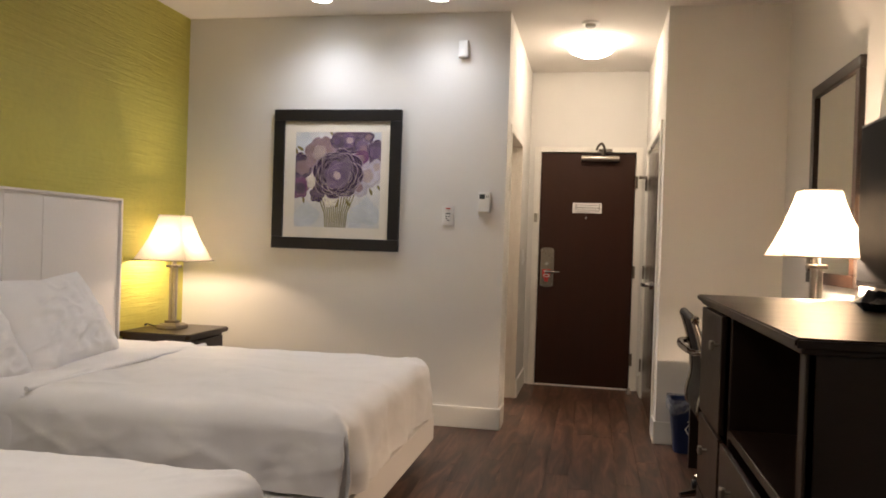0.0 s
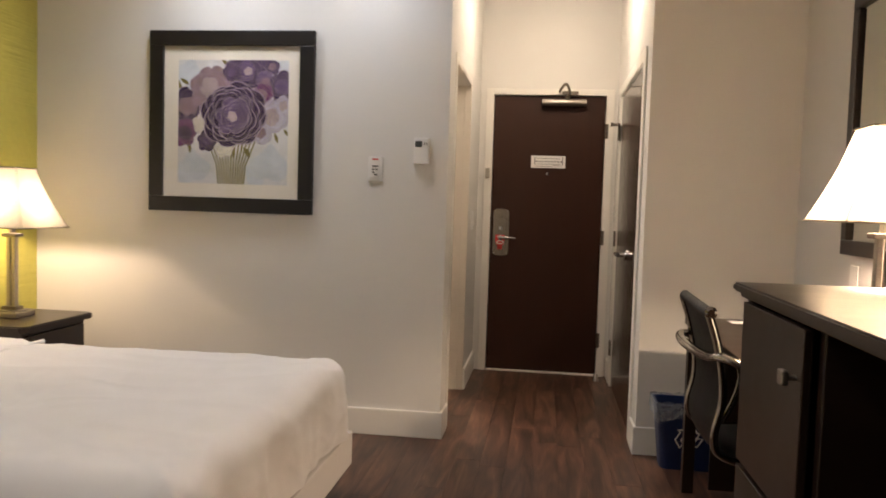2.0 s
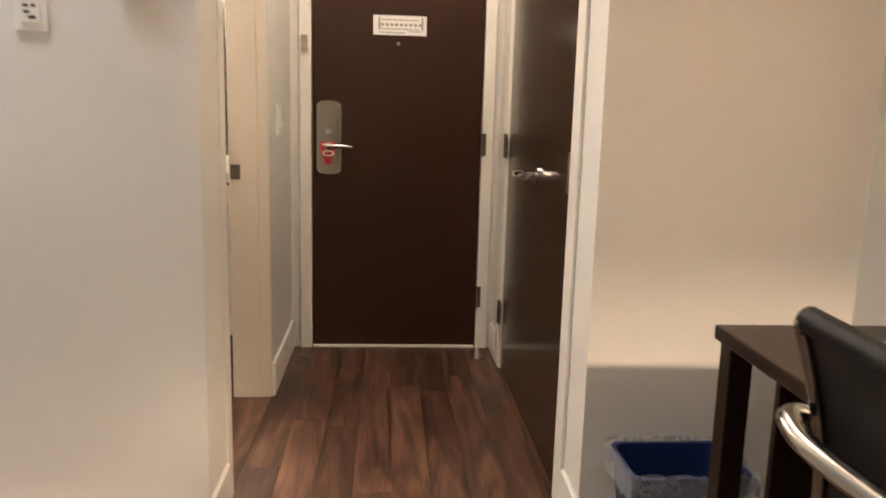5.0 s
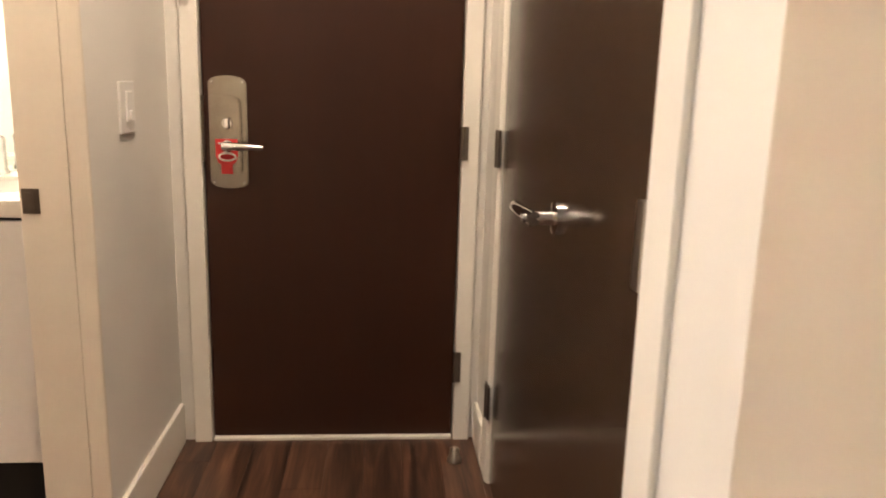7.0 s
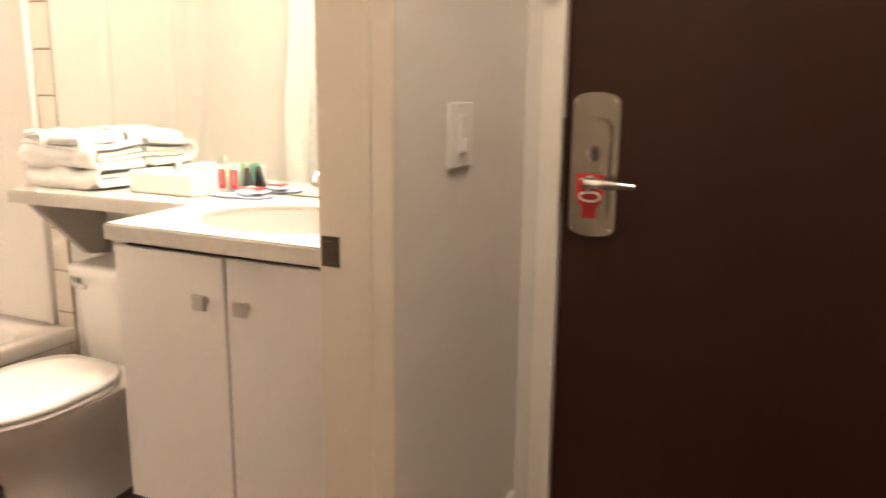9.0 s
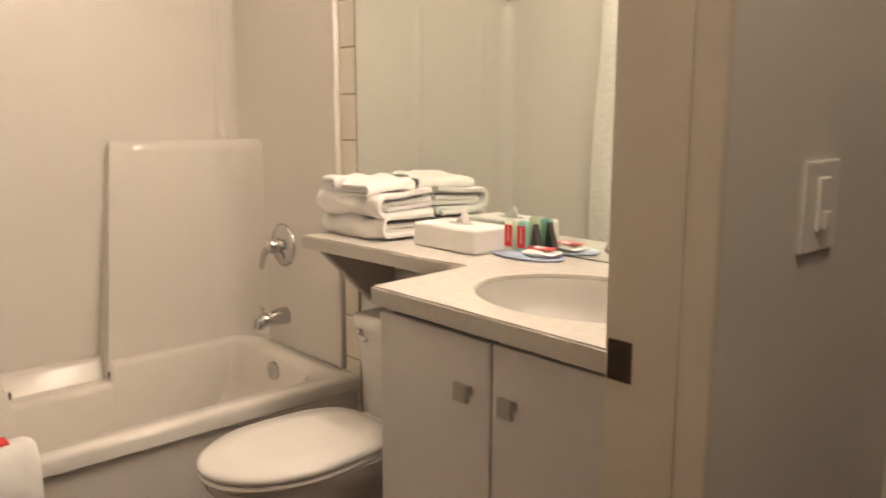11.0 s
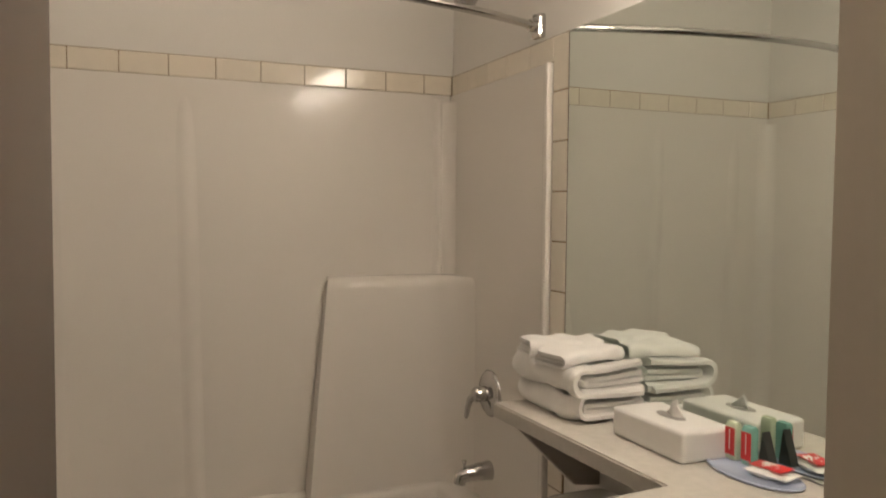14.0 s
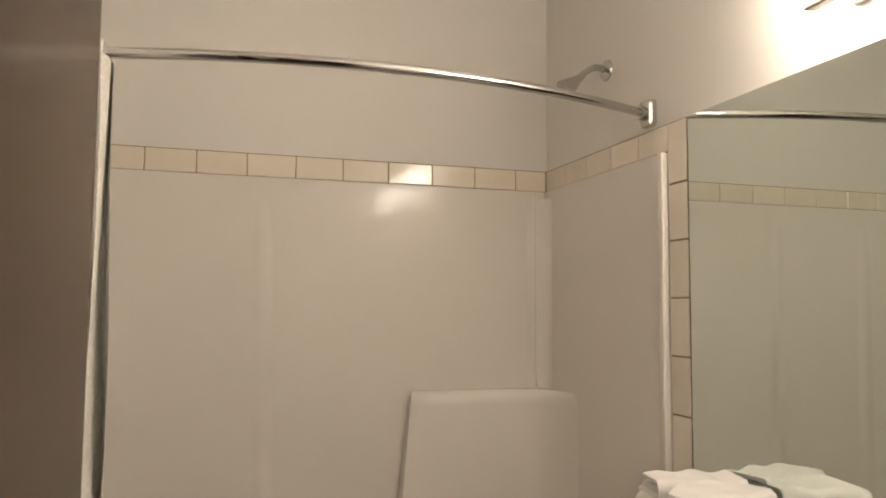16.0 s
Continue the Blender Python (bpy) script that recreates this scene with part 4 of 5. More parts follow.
part("screen_body", box((1.185, 2.02, 1.145), (1.235, 3.185, 1.835), 0.006), BLACKPLASTIC, tv)
SCREEN = surf("dark_screen", (0.010, 0.010, 0.011), 0.6, vary=0.1)
SCREEN.node_tree.nodes["Principled BSDF"].inputs["Specular IOR Level"].default_value = 0.03
part("screen", box((1.182, 2.035, 1.165), (1.186, 3.17, 1.822), 0.001), SCREEN, tv)
bm = box((1.13, 2.45, DZ), (1.25, 2.75, DZ + 0.012), 0.004)
box((1.20, 2.56, DZ + 0.01), (1.225, 2.64, 1.15), 0.003, bm)
part("stand", bm, BLACKPLASTIC, tv)
bm = cushion((0.30, 0.13, 0.055), pose(1.04, 2.24, DZ + 0.026, 0, 0, 20), 6.3, 0.02, 14)
tagged(part("remote_pouch", bm, BLACKPLASTIC), "black soft pouch lying on the dresser", "pouch")
tagged(part("folded_card", prism([(0.98, DZ), (1.0, DZ + 0.03), (1.02, DZ)], 2.40, 2.58, "y"), PAPER), "white folded card on the dresser", "card")

# wall mirror
MY0, MY1, MZ0, MZ1 = 3.350, 4.140, 1.122, 2.188
wm = thing("wall_mirror", (EW, 3.8, MZ0), "dark wood framed mirror above the desk", "mirror")
for lo, hi in (((MY0, MZ0), (MY1, MZ0 + 0.06)), ((MY0, MZ1 - 0.06), (MY1, MZ1)), ((MY0, MZ0 + 0.06), (MY0 + 0.06, MZ1 - 0.06)), ((MY1 - 0.06, MZ0 + 0.06), (MY1, MZ1 - 0.06))):
    part("frame_side", box((EW - 0.03, lo[0], lo[1]), (EW, hi[0], hi[1]), 0.006), ESPRESSO, wm)
part("mirror_glass", box((EW - 0.014, MY0 + 0.055, MZ0 + 0.055), (EW - 0.004, MY1 - 0.055, MZ1 - 0.055)), MIRROR, wm)

# desk and what stands on it
KX, KY0, KY1, KZ = 0.640, 2.785, 4.335, 0.80
desk = thing("desk", (0.95, 3.6, 0), "dark espresso wood writing desk with square legs", "desk")
part("top", box((KX, KY0, KZ - 0.032), (EW - 0.002, KY1, KZ), 0.006), ESPRESSO, desk)
for lx, ly in ((KX + 0.012, KY1 - 0.062), (EW - 0.06, KY1 - 0.062), (KX + 0.012, KY0 + 0.01), (EW - 0.06, KY0 + 0.01)):
    part("leg", box((lx, ly, 0), (lx + 0.05, ly + 0.05, KZ - 0.032), 0.003), ESPRESSO, desk)
part("modesty_panel", box((EW - 0.14, KY0 + 0.06, 0.02), (EW - 0.12, KY1 - 0.012, KZ - 0.032), 0.002), ESPRESSO, desk)
# Dark panel added to stand for the shadow under the desk's far end.
part("end_panel", box((0.77, KY1 - 0.055, 0.02), (EW - 0.145, KY1 - 0.035, KZ - 0.032), 0.002), ESPRESSO, desk)
ph = thing("telephone", (1.14, 4.20, KZ), "black desk telephone with handset on its cradle", "telephone")
rot = pose(1.125, 4.180, KZ, 0, 0, -78)
bm = prism([(-0.115, 0), (0.115, 0), (0.115, 0.06), (0.06, 0.056), (-0.115, 0.028)], -0.10, 0.10, "x", 0.006)
bmesh.ops.transform(bm, matrix=rot, verts=bm.verts)
body = part("base", bm, BLACKPLASTIC, ph)
bm = sweep(curve([(-0.075, -0.09, 0.036), (-0.075, -0.07, 0.052), (-0.075, 0.0, 0.070), (-0.075, 0.075, 0.076), (-0.075, 0.10, 0.064)], 5), [0.020, 0.024, 0.024, 0.022, 0.018, 0.016, 0.015, 0.014, 0.014, 0.014, 0.014, 0.015, 0.016, 0.018, 0.020, 0.022, 0.024, 0.024, 0.024, 0.022, 0.019], 12)
bmesh.ops.transform(bm, matrix=rot, verts=bm.verts)
part("handset", bm, BLACKPLASTIC, ph, "black curved telephone handset")
tilt = rot @ pose(0.03, -0.02, 0.046, 8.0)
part("face_plate", box((-0.055, -0.07, -0.002), (0.06, 0.085, 0.004), 0.002, turn=tilt), GREYPLASTIC, body)
for i in range(3):
    for j in range(4):
        part("key", box((-0.048 + i * 0.022, -0.055 + j * 0.02, 0.004), (-0.032 + i * 0.022, -0.042 + j * 0.02, 0.009), 0.002, turn=tilt), WHITEPLASTIC if (i + j) % 3 else BLACKPLASTIC, body)
bm = sweep([(0.98 + 0.012 * math.cos(k * 1.1) + 0.0025 * k, 4.22 - 0.0028 * k, KZ + 0.014 + 0.012 * math.sin(k * 1.1)) for k in range(60)], 0.003, 6)
part("coiled_cord", bm, BLACKPLASTIC, ph)
leaflet = thing("leaflet", (1.12, 4.02, KZ), "red and white printed leaflet on the desk", "leaflet")
part("sheet", box((-0.12, -0.075, 0.0), (0.12, 0.075, 0.003), turn=pose(1.12, 4.0, KZ, 0, 0, 8)), RED, leaflet)
part("white_band", box((-0.11, 0.0, 0.003), (0.06, 0.03, 0.004), turn=pose(1.12, 4.0, KZ, 0, 0, 8)), PAPER, leaflet)
tagged(part("pen", sweep([(1.0, 4.06, KZ + 0.009), (1.19, 4.03, KZ + 0.009)], 0.005, 8), PAPER), "white pen lying on the leaflet", "pen")
tagged(part("note_card", box((-0.06, -0.035, 0), (0.06, 0.035, 0.002), turn=pose(0.87, 4.22, KZ, 0, 0, 4)), PAPER), "small white card on the desk", "card")
cup = thing("coffee_cup", (1.12, 3.68, KZ), "white paper cup on a dark tray", "cup")
part("tray", lathe([(0.085, 0), (0.095, 0.012), (0.09, 0.014), (0.08, 0.006)], (1.12, 3.68, KZ), "Z", 24), BLACKPLASTIC, cup)
part("cup", lathe([(0.028, 0.007), (0.038, 0.10), (0.036, 0.10), (0.026, 0.012)], (1.12, 3.68, KZ), "Z", 24), PAPER, cup)

# swivel chair
ch = thing("desk_chair", (0.80, 3.62, 0), "black leather sling chair with chrome tube frame", "chair")
CY0, CY1 = 3.355, 3.81
prof = [(0.548, 0.942), (0.575, 0.86), (0.60, 0.75), (0.605, 0.64), (0.585, 0.54), (0.60, 0.475), (0.68, 0.445), (0.80, 0.45), (0.95, 0.455), (1.06, 0.43)]
line = curve([(x, 0, z) for x, z in prof], 5)
bm = bmesh.new()
cols = []
for k, p in enumerate(line):
    d = (line[min(k + 1, len(line) - 1)] - line[max(k - 1, 0)]).normalized()
    nrm = Vector((d.z, 0, -d.x))
    cols.append([[bm.verts.new((p + nrm * s + Vector((0, CY0 + (CY1 - CY0) * j / 8, 0)) + nrm * 0.012 * math.sin(math.pi * j / 8))) for j in range(9)] for s in (0.008, -0.008)])
for a, b in zip(cols, cols[1:]):
    for j in range(8):
        for s in (0, 1):
            bm.faces.new((a[s][j], a[s][j + 1], b[s][j + 1], b[s][j])).smooth = True
    for j in (0, 8):
        bm.faces.new((a[0][j], a[1][j], b[1][j], b[0][j]))
part("sling", bm, BLACKLEATHER, ch, "black leather sling seat and back")
part("top_roll", sweep([(0.545, CY0 - 0.01, 0.940), (0.545, CY1 + 0.01, 0.952)], 0.020, 14), BLACKLEATHER, ch)
for y in (CY0 - 0.012, CY1 + 0.012):
    part("side_tube", sweep([(p.x - 0.012, y, p.z) for p in line], 0.011, 10), DARKCHROME, ch, "curved chrome side tube")
    part("end_cap", lathe([(0.021, 0), (0.021, 0.008), (0.012, 0.012)], (0.545, y, 0.946), "-Y", 16), DARKCHROME, ch)
band = curve([(0.72, CY1 + 0.045, 0.74), (0.62, CY1 + 0.05, 0.78), (0.545, CY1 + 0.035, 0.80), (0.53, CY1 - 0.05, 0.785), (0.55, 3.58, 0.775), (0.565, CY0 + 0.06, 0.785), (0.59, CY0 - 0.03, 0.80), (0.72, CY0 - 0.045, 0.75)], 6)
part("back_bar", sweep(band, 0.014, 12, flat=1.3), DARKCHROME, ch, "chrome bar bowed behind the back")
for y in (CY0 - 0.05, CY1 + 0.05):
    part("armrest", sweep(curve([(0.66, y, 0.765), (0.74, y, 0.73), (0.78, y, 0.64), (0.76, y, 0.54), (0.72, y, 0.45)], 5), 0.013, 10), DARKCHROME, ch)
part("gas_column", lathe([(0.03, 0.10), (0.03, 0.26), (0.018, 0.262), (0.018, 0.44)], (0.82, 3.61, 0), "Z", 20), BLACKPLASTIC, ch)
part("seat_bracket", box((0.70, 3.5, 0.415), (0.94, 3.73, 0.437), 0.004), BLACKPLASTIC, ch)
hub = part("hub", lathe([(0.05, 0.06), (0.055, 0.10), (0.035, 0.12)], (0.82, 3.61, 0), "Z", 20), DARKCHROME, ch)
for k in range(5):
    a = math.radians(197 + 72 * k)
    e = (0.82 + 0.31 * math.cos(a), 3.61 + 0.31 * math.sin(a))
    leg = part("base_leg", sweep([(0.82, 3.61, 0.095), (0.82 + 0.16 * math.cos(a), 3.61 + 0.16 * math.sin(a), 0.09), (*e, 0.068)], [0.024, 0.02, 0.014], 10), DARKCHROME, ch, "polished star base leg")
    part("caster", lathe([(0.02, -0.022), (0.027, -0.016), (0.027, 0.016), (0.02, 0.022)], (*e, 0.027), "X", 16), BLACKPLASTIC, leg)

# waste bin with liner
wb = thing("recycling_bin", (0.74, 4.70, 0), "blue plastic recycling bin with clear liner", "bin")
BXA, BXB, BYA, BYB = 0.575, 0.885, 4.565, 4.785
bm = bmesh.new()
rings = []
for inset, z in ((0.03, 0), (0.0, 0.312), (-0.006, 0.317), (-0.006, 0.329), (0.006, 0.329), (0.034, 0.012)):
    rr = []
    for cx, cy, a0 in ((BXB, BYB, 0), (BXA, BYB, 90), (BXA, BYA, 180), (BXB, BYA, 270)):
        r = 0.035
        mx, my = cx - inset * (1 if cx == BXB else -1) - r * (1 if cx == BXB else -1), cy - inset * (1 if cy == BYB else -1) - r * (1 if cy == BYB else -1)
        for k in range(5):
            a = radians(a0 + 22.5 * k)
            rr.append(bm.verts.new((mx + r * math.cos(a), my + r * math.sin(a), z)))
    rings.append(rr)
for r, s in zip(rings, rings[1:]):
    for k in range(20):
        bm.faces.new((r[k], r[(k + 1) % 20], s[(k + 1) % 20], s[k])).smooth = True
bm.faces.new(rings[0])
bm.faces.new(rings[-1])
body = part("body", bm, BLUEPLASTIC, wb)
yb = lambda z: BYA + 0.03 * (1 - z / 0.312) - 0.003
for k in range(3):
    a0 = 2 * math.pi * k / 3
    shape = [(-0.030, 0.062), (0.018, 0.062), (0.040, 0.022), (0.056, 0.030), (0.040, -0.004), (0.004, 0.002), (0.018, 0.010), (0.002, 0.038), (-0.018, 0.038)]
    loop = [(0.728 + u * math.cos(a0) - v * math.sin(a0), 0.172 + u * math.sin(a0) + v * math.cos(a0)) for u, v in shape]
    part("arrow_mark", sweep([(x, yb(z), z) for x, z in loop], 0.0045, 6, closed=True), PAPER, body)
bm = bmesh.new()
rng = random.Random(3)
top, low = [], []
for k in range(64):
    t = k / 64 * 4
    i, f = int(t), t % 1
    corners = [(BXA - 0.012, BYA - 0.012), (BXB + 0.012, BYA - 0.012), (BXB + 0.012, BYB + 0.012), (BXA - 0.012, BYB + 0.012)]
    p, q = corners[i], corners[(i + 1) % 4]
    x, y = p[0] + (q[0] - p[0]) * f, p[1] + (q[1] - p[1]) * f
    w = rng.uniform(-0.004, 0.008)
    top.append(bm.verts.new((x * 0.99 + 0.0073, y, 0.337 + rng.uniform(-0.004, 0.012))))
    low.append(bm.verts.new((x + (w if i % 2 else 0), y - (w if not i % 2 else 0), 0.255 + rng.uniform(-0.02, 0.02))))
for k in range(64):
    bm.faces.new((top[k], top[(k + 1) % 64], low[(k + 1) % 64], low[k])).smooth = True
LINER = surf("clear_liner", (0.75, 0.8, 0.9), 0.25, vary=0.1, scale=30, grain=90, bump=0.4)
LINER.node_tree.nodes["Principled BSDF"].inputs["Alpha"].default_value = 0.30
part("liner", bm, LINER, wb, "clear crinkled plastic bag liner")

# ceiling fixtures
cl = thing("ceiling_light", (0.0, 5.66, CEIL), "lit frosted glass dome ceiling light", "ceiling light")
part("canopy", lathe([(0.17, 0), (0.17, -0.018), (0.15, -0.022)], (0.0, 5.66, CEIL), "Z", 32), WHITEPLASTIC, cl)
part("glass_dome", lathe([(0.185, -0.02), (0.18, -0.05), (0.15, -0.085), (0.09, -0.11), (0.03, -0.12), (0.004, -0.121)], (0.0, 5.66, CEIL), "Z", 32), GLASSGLOW, cl)
sm = thing("smoke_detector", (-0.01, 5.14, CEIL), "white round ceiling smoke detector", "smoke detector")
part("base", lathe([(0.06, 0), (0.06, -0.012), (0.055, -0.014)], (-0.01, 5.14, CEIL), "Z", 24), WHITEPLASTIC, sm)
part("sensor_cap", lathe([(0.038, -0.014), (0.036, -0.03), (0.026, -0.036), (0.004, -0.036)], (-0.01, 5.14, CEIL), "Z", 24), GREYPLASTIC, sm)
# The added fill downlights get the same fittings as the two real ones.
for px, py in POTS + FILL_POTS:
    pot = thing("recessed_downlight", (px, py, CEIL), "lit recessed ceiling downlight with white trim ring", "downlight", "recessed downlights")
    part("trim_ring", lathe([(0.085, 0), (0.085, -0.005), (0.07, -0.006), (0.062, 0.0)], (px, py, CEIL), "Z", 28), WHITEPLASTIC, pot)
    part("lens", lathe([(0.062, -0.001), (0.062, -0.004), (0.01, -0.006)], (px, py, CEIL), "Z", 28), POTGLOW, pot)
sw = thing("light_switch", (HL, 6.29, 1.17), "white wall switch plate with rocker in the entry", "switch")
plate = part("plate", box((HL, 6.210, 1.104), (HL + 0.008, 6.330, 1.240), 0.003), WHITEPLASTIC, sw)
part("rocker", box((HL + 0.006, 6.252, 1.135), (HL + 0.013, 6.292, 1.215), 0.003), WHITEPLASTIC, plate)
part("slider", box((HL + 0.012, 6.262, 1.138), (HL + 0.020, 6.282, 1.165), 0.003), WHITEPLASTIC, plate)
ol = thing("wall_outlet", (EW, 4.05, 1.02), "white wall outlet above the desk", "outlet")
part("plate", box((EW - 0.006, 4.0, 0.96), (EW, 4.08, 1.08), 0.002), WHITEPLASTIC, ol)

# ---- bathroom ----
TX0, TX1, RIM = BX + 0.012, -2.215, 0.402


def round_rect(xa, xb, ya, yb, r, z, n=6):
    pts = []
    for cx, cy, a0 in ((xb - r, yb - r, 0), (xa + r, yb - r, 90), (xa + r, ya + r, 180), (xb - r, ya + r, 270)):
        for k in range(n):
            a = radians(a0 + 90 * k / (n - 1))
            pts.append((cx + r * math.cos(a), cy + r * math.sin(a), z))
    return pts


def loft(loops, bm=None, cap=(False, True)):
    one = bmesh.new()
    rings = [[one.verts.new(p) for p in lp] for lp in loops]
    n = len(rings[0])
    for r, s in zip(rings, rings[1:]):
        for k in range(n):
            one.faces.new((r[k], r[(k + 1) % n], s[(k + 1) % n], s[k])).smooth = True
    if cap[0]:
        one.faces.new(rings[0])
    if cap[1]:
        one.faces.new(rings[-1])
    return join(bm, one)


tub = thing("bathtub", (-2.64, 5.81, 0), "white acrylic alcove bathtub with rounded rim", "bathtub")
ya, yb = SOUTH + 0.004, BY - 0.004
bm = loft([round_rect(TX0, TX1 - 0.02, ya, yb, 0.004, 0.0), round_rect(TX0, TX1 - 0.02, ya, yb, 0.004, RIM - 0.06), round_rect(TX0, TX1, ya, yb, 0.004, RIM - 0.05), round_rect(TX0, TX1, ya, yb, 0.004, RIM - 0.015), round_rect(TX0, TX1 - 0.006, ya, yb, 0.004, RIM - 0.003),
           round_rect(TX0, TX1 - 0.02, ya, yb, 0.01, RIM), round_rect(TX0 + 0.02, TX1 - 0.075, ya + 0.09, yb - 0.09, 0.14, RIM - 0.001), round_rect(TX0 + 0.035, TX1 - 0.095, ya + 0.105, yb - 0.105, 0.14, RIM - 0.02),
           round_rect(TX0 + 0.085, TX1 - 0.12, ya + 0.16, yb - 0.13, 0.14, 0.25), round_rect(TX0 + 0.16, TX1 - 0.16, ya + 0.24, yb - 0.17, 0.12, 0.12), round_rect(TX0 + 0.20, TX1 - 0.21, ya + 0.3, yb - 0.22, 0.1, 0.10)])
part("basin", bm, ACRYLIC, tub)
part("overflow_cover", lathe([(0.037, 0), (0.037, 0.008), (0.03, 0.012), (0.004, 0.012)], (-2.62, yb - 0.118, 0.345), "-Y", 24), CHROME, tub, "round chrome overflow cover")

# moulded surround: back and end panels with ribs, corner shelf block and ledges
ST = 1.942
sr = thing("shower_surround", (-3.05, 5.8, RIM), "white moulded acrylic shower surround with corner shelf", "shower surround")
part("back_panel", box((BX + 0.001, ya + 0.015, RIM), (BX + 0.014, yb - 0.015, ST), 0.003), ACRYLIC, sr)
part("end_panel", box((BX + 0.001, BY - 0.014, RIM), (-2.318, BY - 0.001, ST), 0.003), ACRYLIC, sr)
part("end_panel", box((BX + 0.001, SOUTH + 0.001, RIM), (-2.318, SOUTH + 0.014, ST), 0.003), ACRYLIC, sr)
for yy, s in ((BY - 0.013, -1), (SOUTH + 0.013, 1)):
    arc = [(BX + 0.0135 + 0.07 * (1 - math.sin(a)), yy + s * 0.07 * (1 - math.cos(a))) for a in np.linspace(0, math.pi / 2, 11)]
    part("corner_cove", loft([[(BX + 0.010, yy - s * 0.001, z)] + [(x, y, z) for x, y in arc] for z in (RIM, ST - 0.03)], cap=(True, True)), ACRYLIC, sr)
    part("front_flange", box((-2.334, min(yy - s * 0.013, yy + s * 0.012), RIM), (-2.308, max(yy - s * 0.013, yy + s * 0.012), ST), 0.006), ACRYLIC, sr)
for yc, high, wide in ((5.605, 0.008, 0.026), (5.16, 0.004, 0.035)):
    part("rib", loft([[(BX + 0.013 + d * math.exp(-(v / wide) ** 2) - 0.0006 * abs(v) / 0.1, yc + (1.80 - z) * 0.02 + v, z) for v in np.linspace(-0.10, 0.10, 21)] + [(BX + 0.010, yc + 0.10, z), (BX + 0.010, yc - 0.10, z)] for z, d in ((RIM, high), (1.50, high), (1.70, high * 0.75), (1.80, high * 0.4), (1.88, 0.001))], cap=(True, True)), ACRYLIC, sr)
rings = []
for inset, z in ((0.0, 0.16), (0.0, 0.34), (0.0, 0.62), (0.0, 0.90), (0.0, 1.176), (0.003, 1.196), (0.010, 1.210), (0.021, 1.219), (0.034, 1.223)):
    lean = min(1.0, max(0.0, (1.20 - z) / 0.86))
    yl = 6.112 - 0.085 * lean
    front = [(0.050, yl), (0.056, yl + 0.012), (0.058, 6.25), (0.063, 6.38), (0.070, 6.50), (0.084, 6.545), (0.113, 6.58), (0.158, 6.605), (0.208, 6.618), (0.268, BY - 0.0145)]
    rings.append([(BX + 0.012, yl + inset, z)] + [(BX + x + 0.072 * lean * (1 - k / 9) - inset, min(y + inset * 0.3, BY - 0.0145), z) for k, (x, y) in enumerate(front)] + [(BX + 0.012, BY - 0.0145, z)])
part("corner_shelf", loft(rings, cap=(True, True)), ACRYLIC, sr, "raised corner shelf block")
loops = []
for y, top in ((SOUTH - 0.05, 0.427), (5.635, 0.427), (5.652, 0.424), (5.662, 0.412), (5.686, 0.334), (5.694, 0.325), (5.71, 0.322), (6.020, 0.322), (6.027, 0.328), (6.034, 0.388), (6.042, 0.398), (6.055, 0.400), (BY - 0.13, 0.401), (BY - 0.06, 0.401)):
    near = lambda z: BX + 0.185 - (z - 0.10) * 0.13
    loops.append([(BX - 0.06, y, 0.10), (near(0.10), y, 0.10), (near(0.2), y, 0.2), (near(top - 0.024), y, top - 0.024), (near(top) - 0.002, y, top - 0.013), (near(top) - 0.008, y, top - 0.005), (near(top) - 0.018, y, top - 0.001), (near(top) - 0.032, y, top), (BX - 0.06, y, top)])
part("tub_ledge", loft(loops, cap=(True, True)), ACRYLIC, sr, "raised moulded ledge with a soap dip along the tub")
STAIN = surf("brown_caulk_stain", (0.10, 0.065, 0.035), 0.7, vary=0.3, scale=60)
for y, z in ((5.690, 0.352), (6.026, 0.352)):
    part("caulk_stain", lathe([(0.001, -0.018), (0.006, -0.010), (0.007, 0.004), (0.002, 0.014)], (BX + 0.128, y, z), "Z", 10, stretch=(1.0, 0.7)), STAIN, sr, "dark brown caulk stain")
part("soap_ridge", box((BX + 0.005, 5.72, 0.300), (BX + 0.060, 6.01, 0.336), 0.010, segments=4), ACRYLIC, sr)
part("bead", loft([[(BX + 0.012 + d * math.exp(-(v / 0.017) ** 2), 6.578 + v, z) for v in np.linspace(-0.045, 0.045, 15)] + [(BX + 0.010, 6.623, z), (BX + 0.010, 6.533, z)] for z, d in ((1.20, 0.040), (1.23, 0.024), (1.27, 0.017), (1.34, 0.015), (1.88, 0.015), (1.925, 0.012))], cap=(True, True)), ACRYLIC, sr)

# shower fittings
vx, vz = -2.70, 0.815
v = thing("shower_valve", (vx, BY - 0.014, vz), "round chrome shower valve with lever", "shower valve")
part("escutcheon", lathe([(0.085, 0), (0.085, 0.006), (0.075, 0.014), (0.045, 0.018), (0.03, 0.022)], (vx, BY - 0.014, vz), "-Y", 36), CHROME, v)
bm = lathe([(0.028, 0.018), (0.028, 0.06), (0.022, 0.07), (0.004, 0.072)], (vx, BY - 0.014, vz), "-Y", 20)
sweep(curve([(vx, BY - 0.07, vz), (vx - 0.03, BY - 0.085, vz - 0.03), (vx - 0.05, BY - 0.09, vz - 0.095)], 4), [0.016, 0.016, 0.015, 0.014, 0.013, 0.012, 0.011, 0.010, 0.008], 10, bm)
part("lever", bm, CHROME, v)
sp = thing("tub_spout", (vx, BY - 0.014, 0.515), "chrome bathtub spout with diverter knob", "spout")
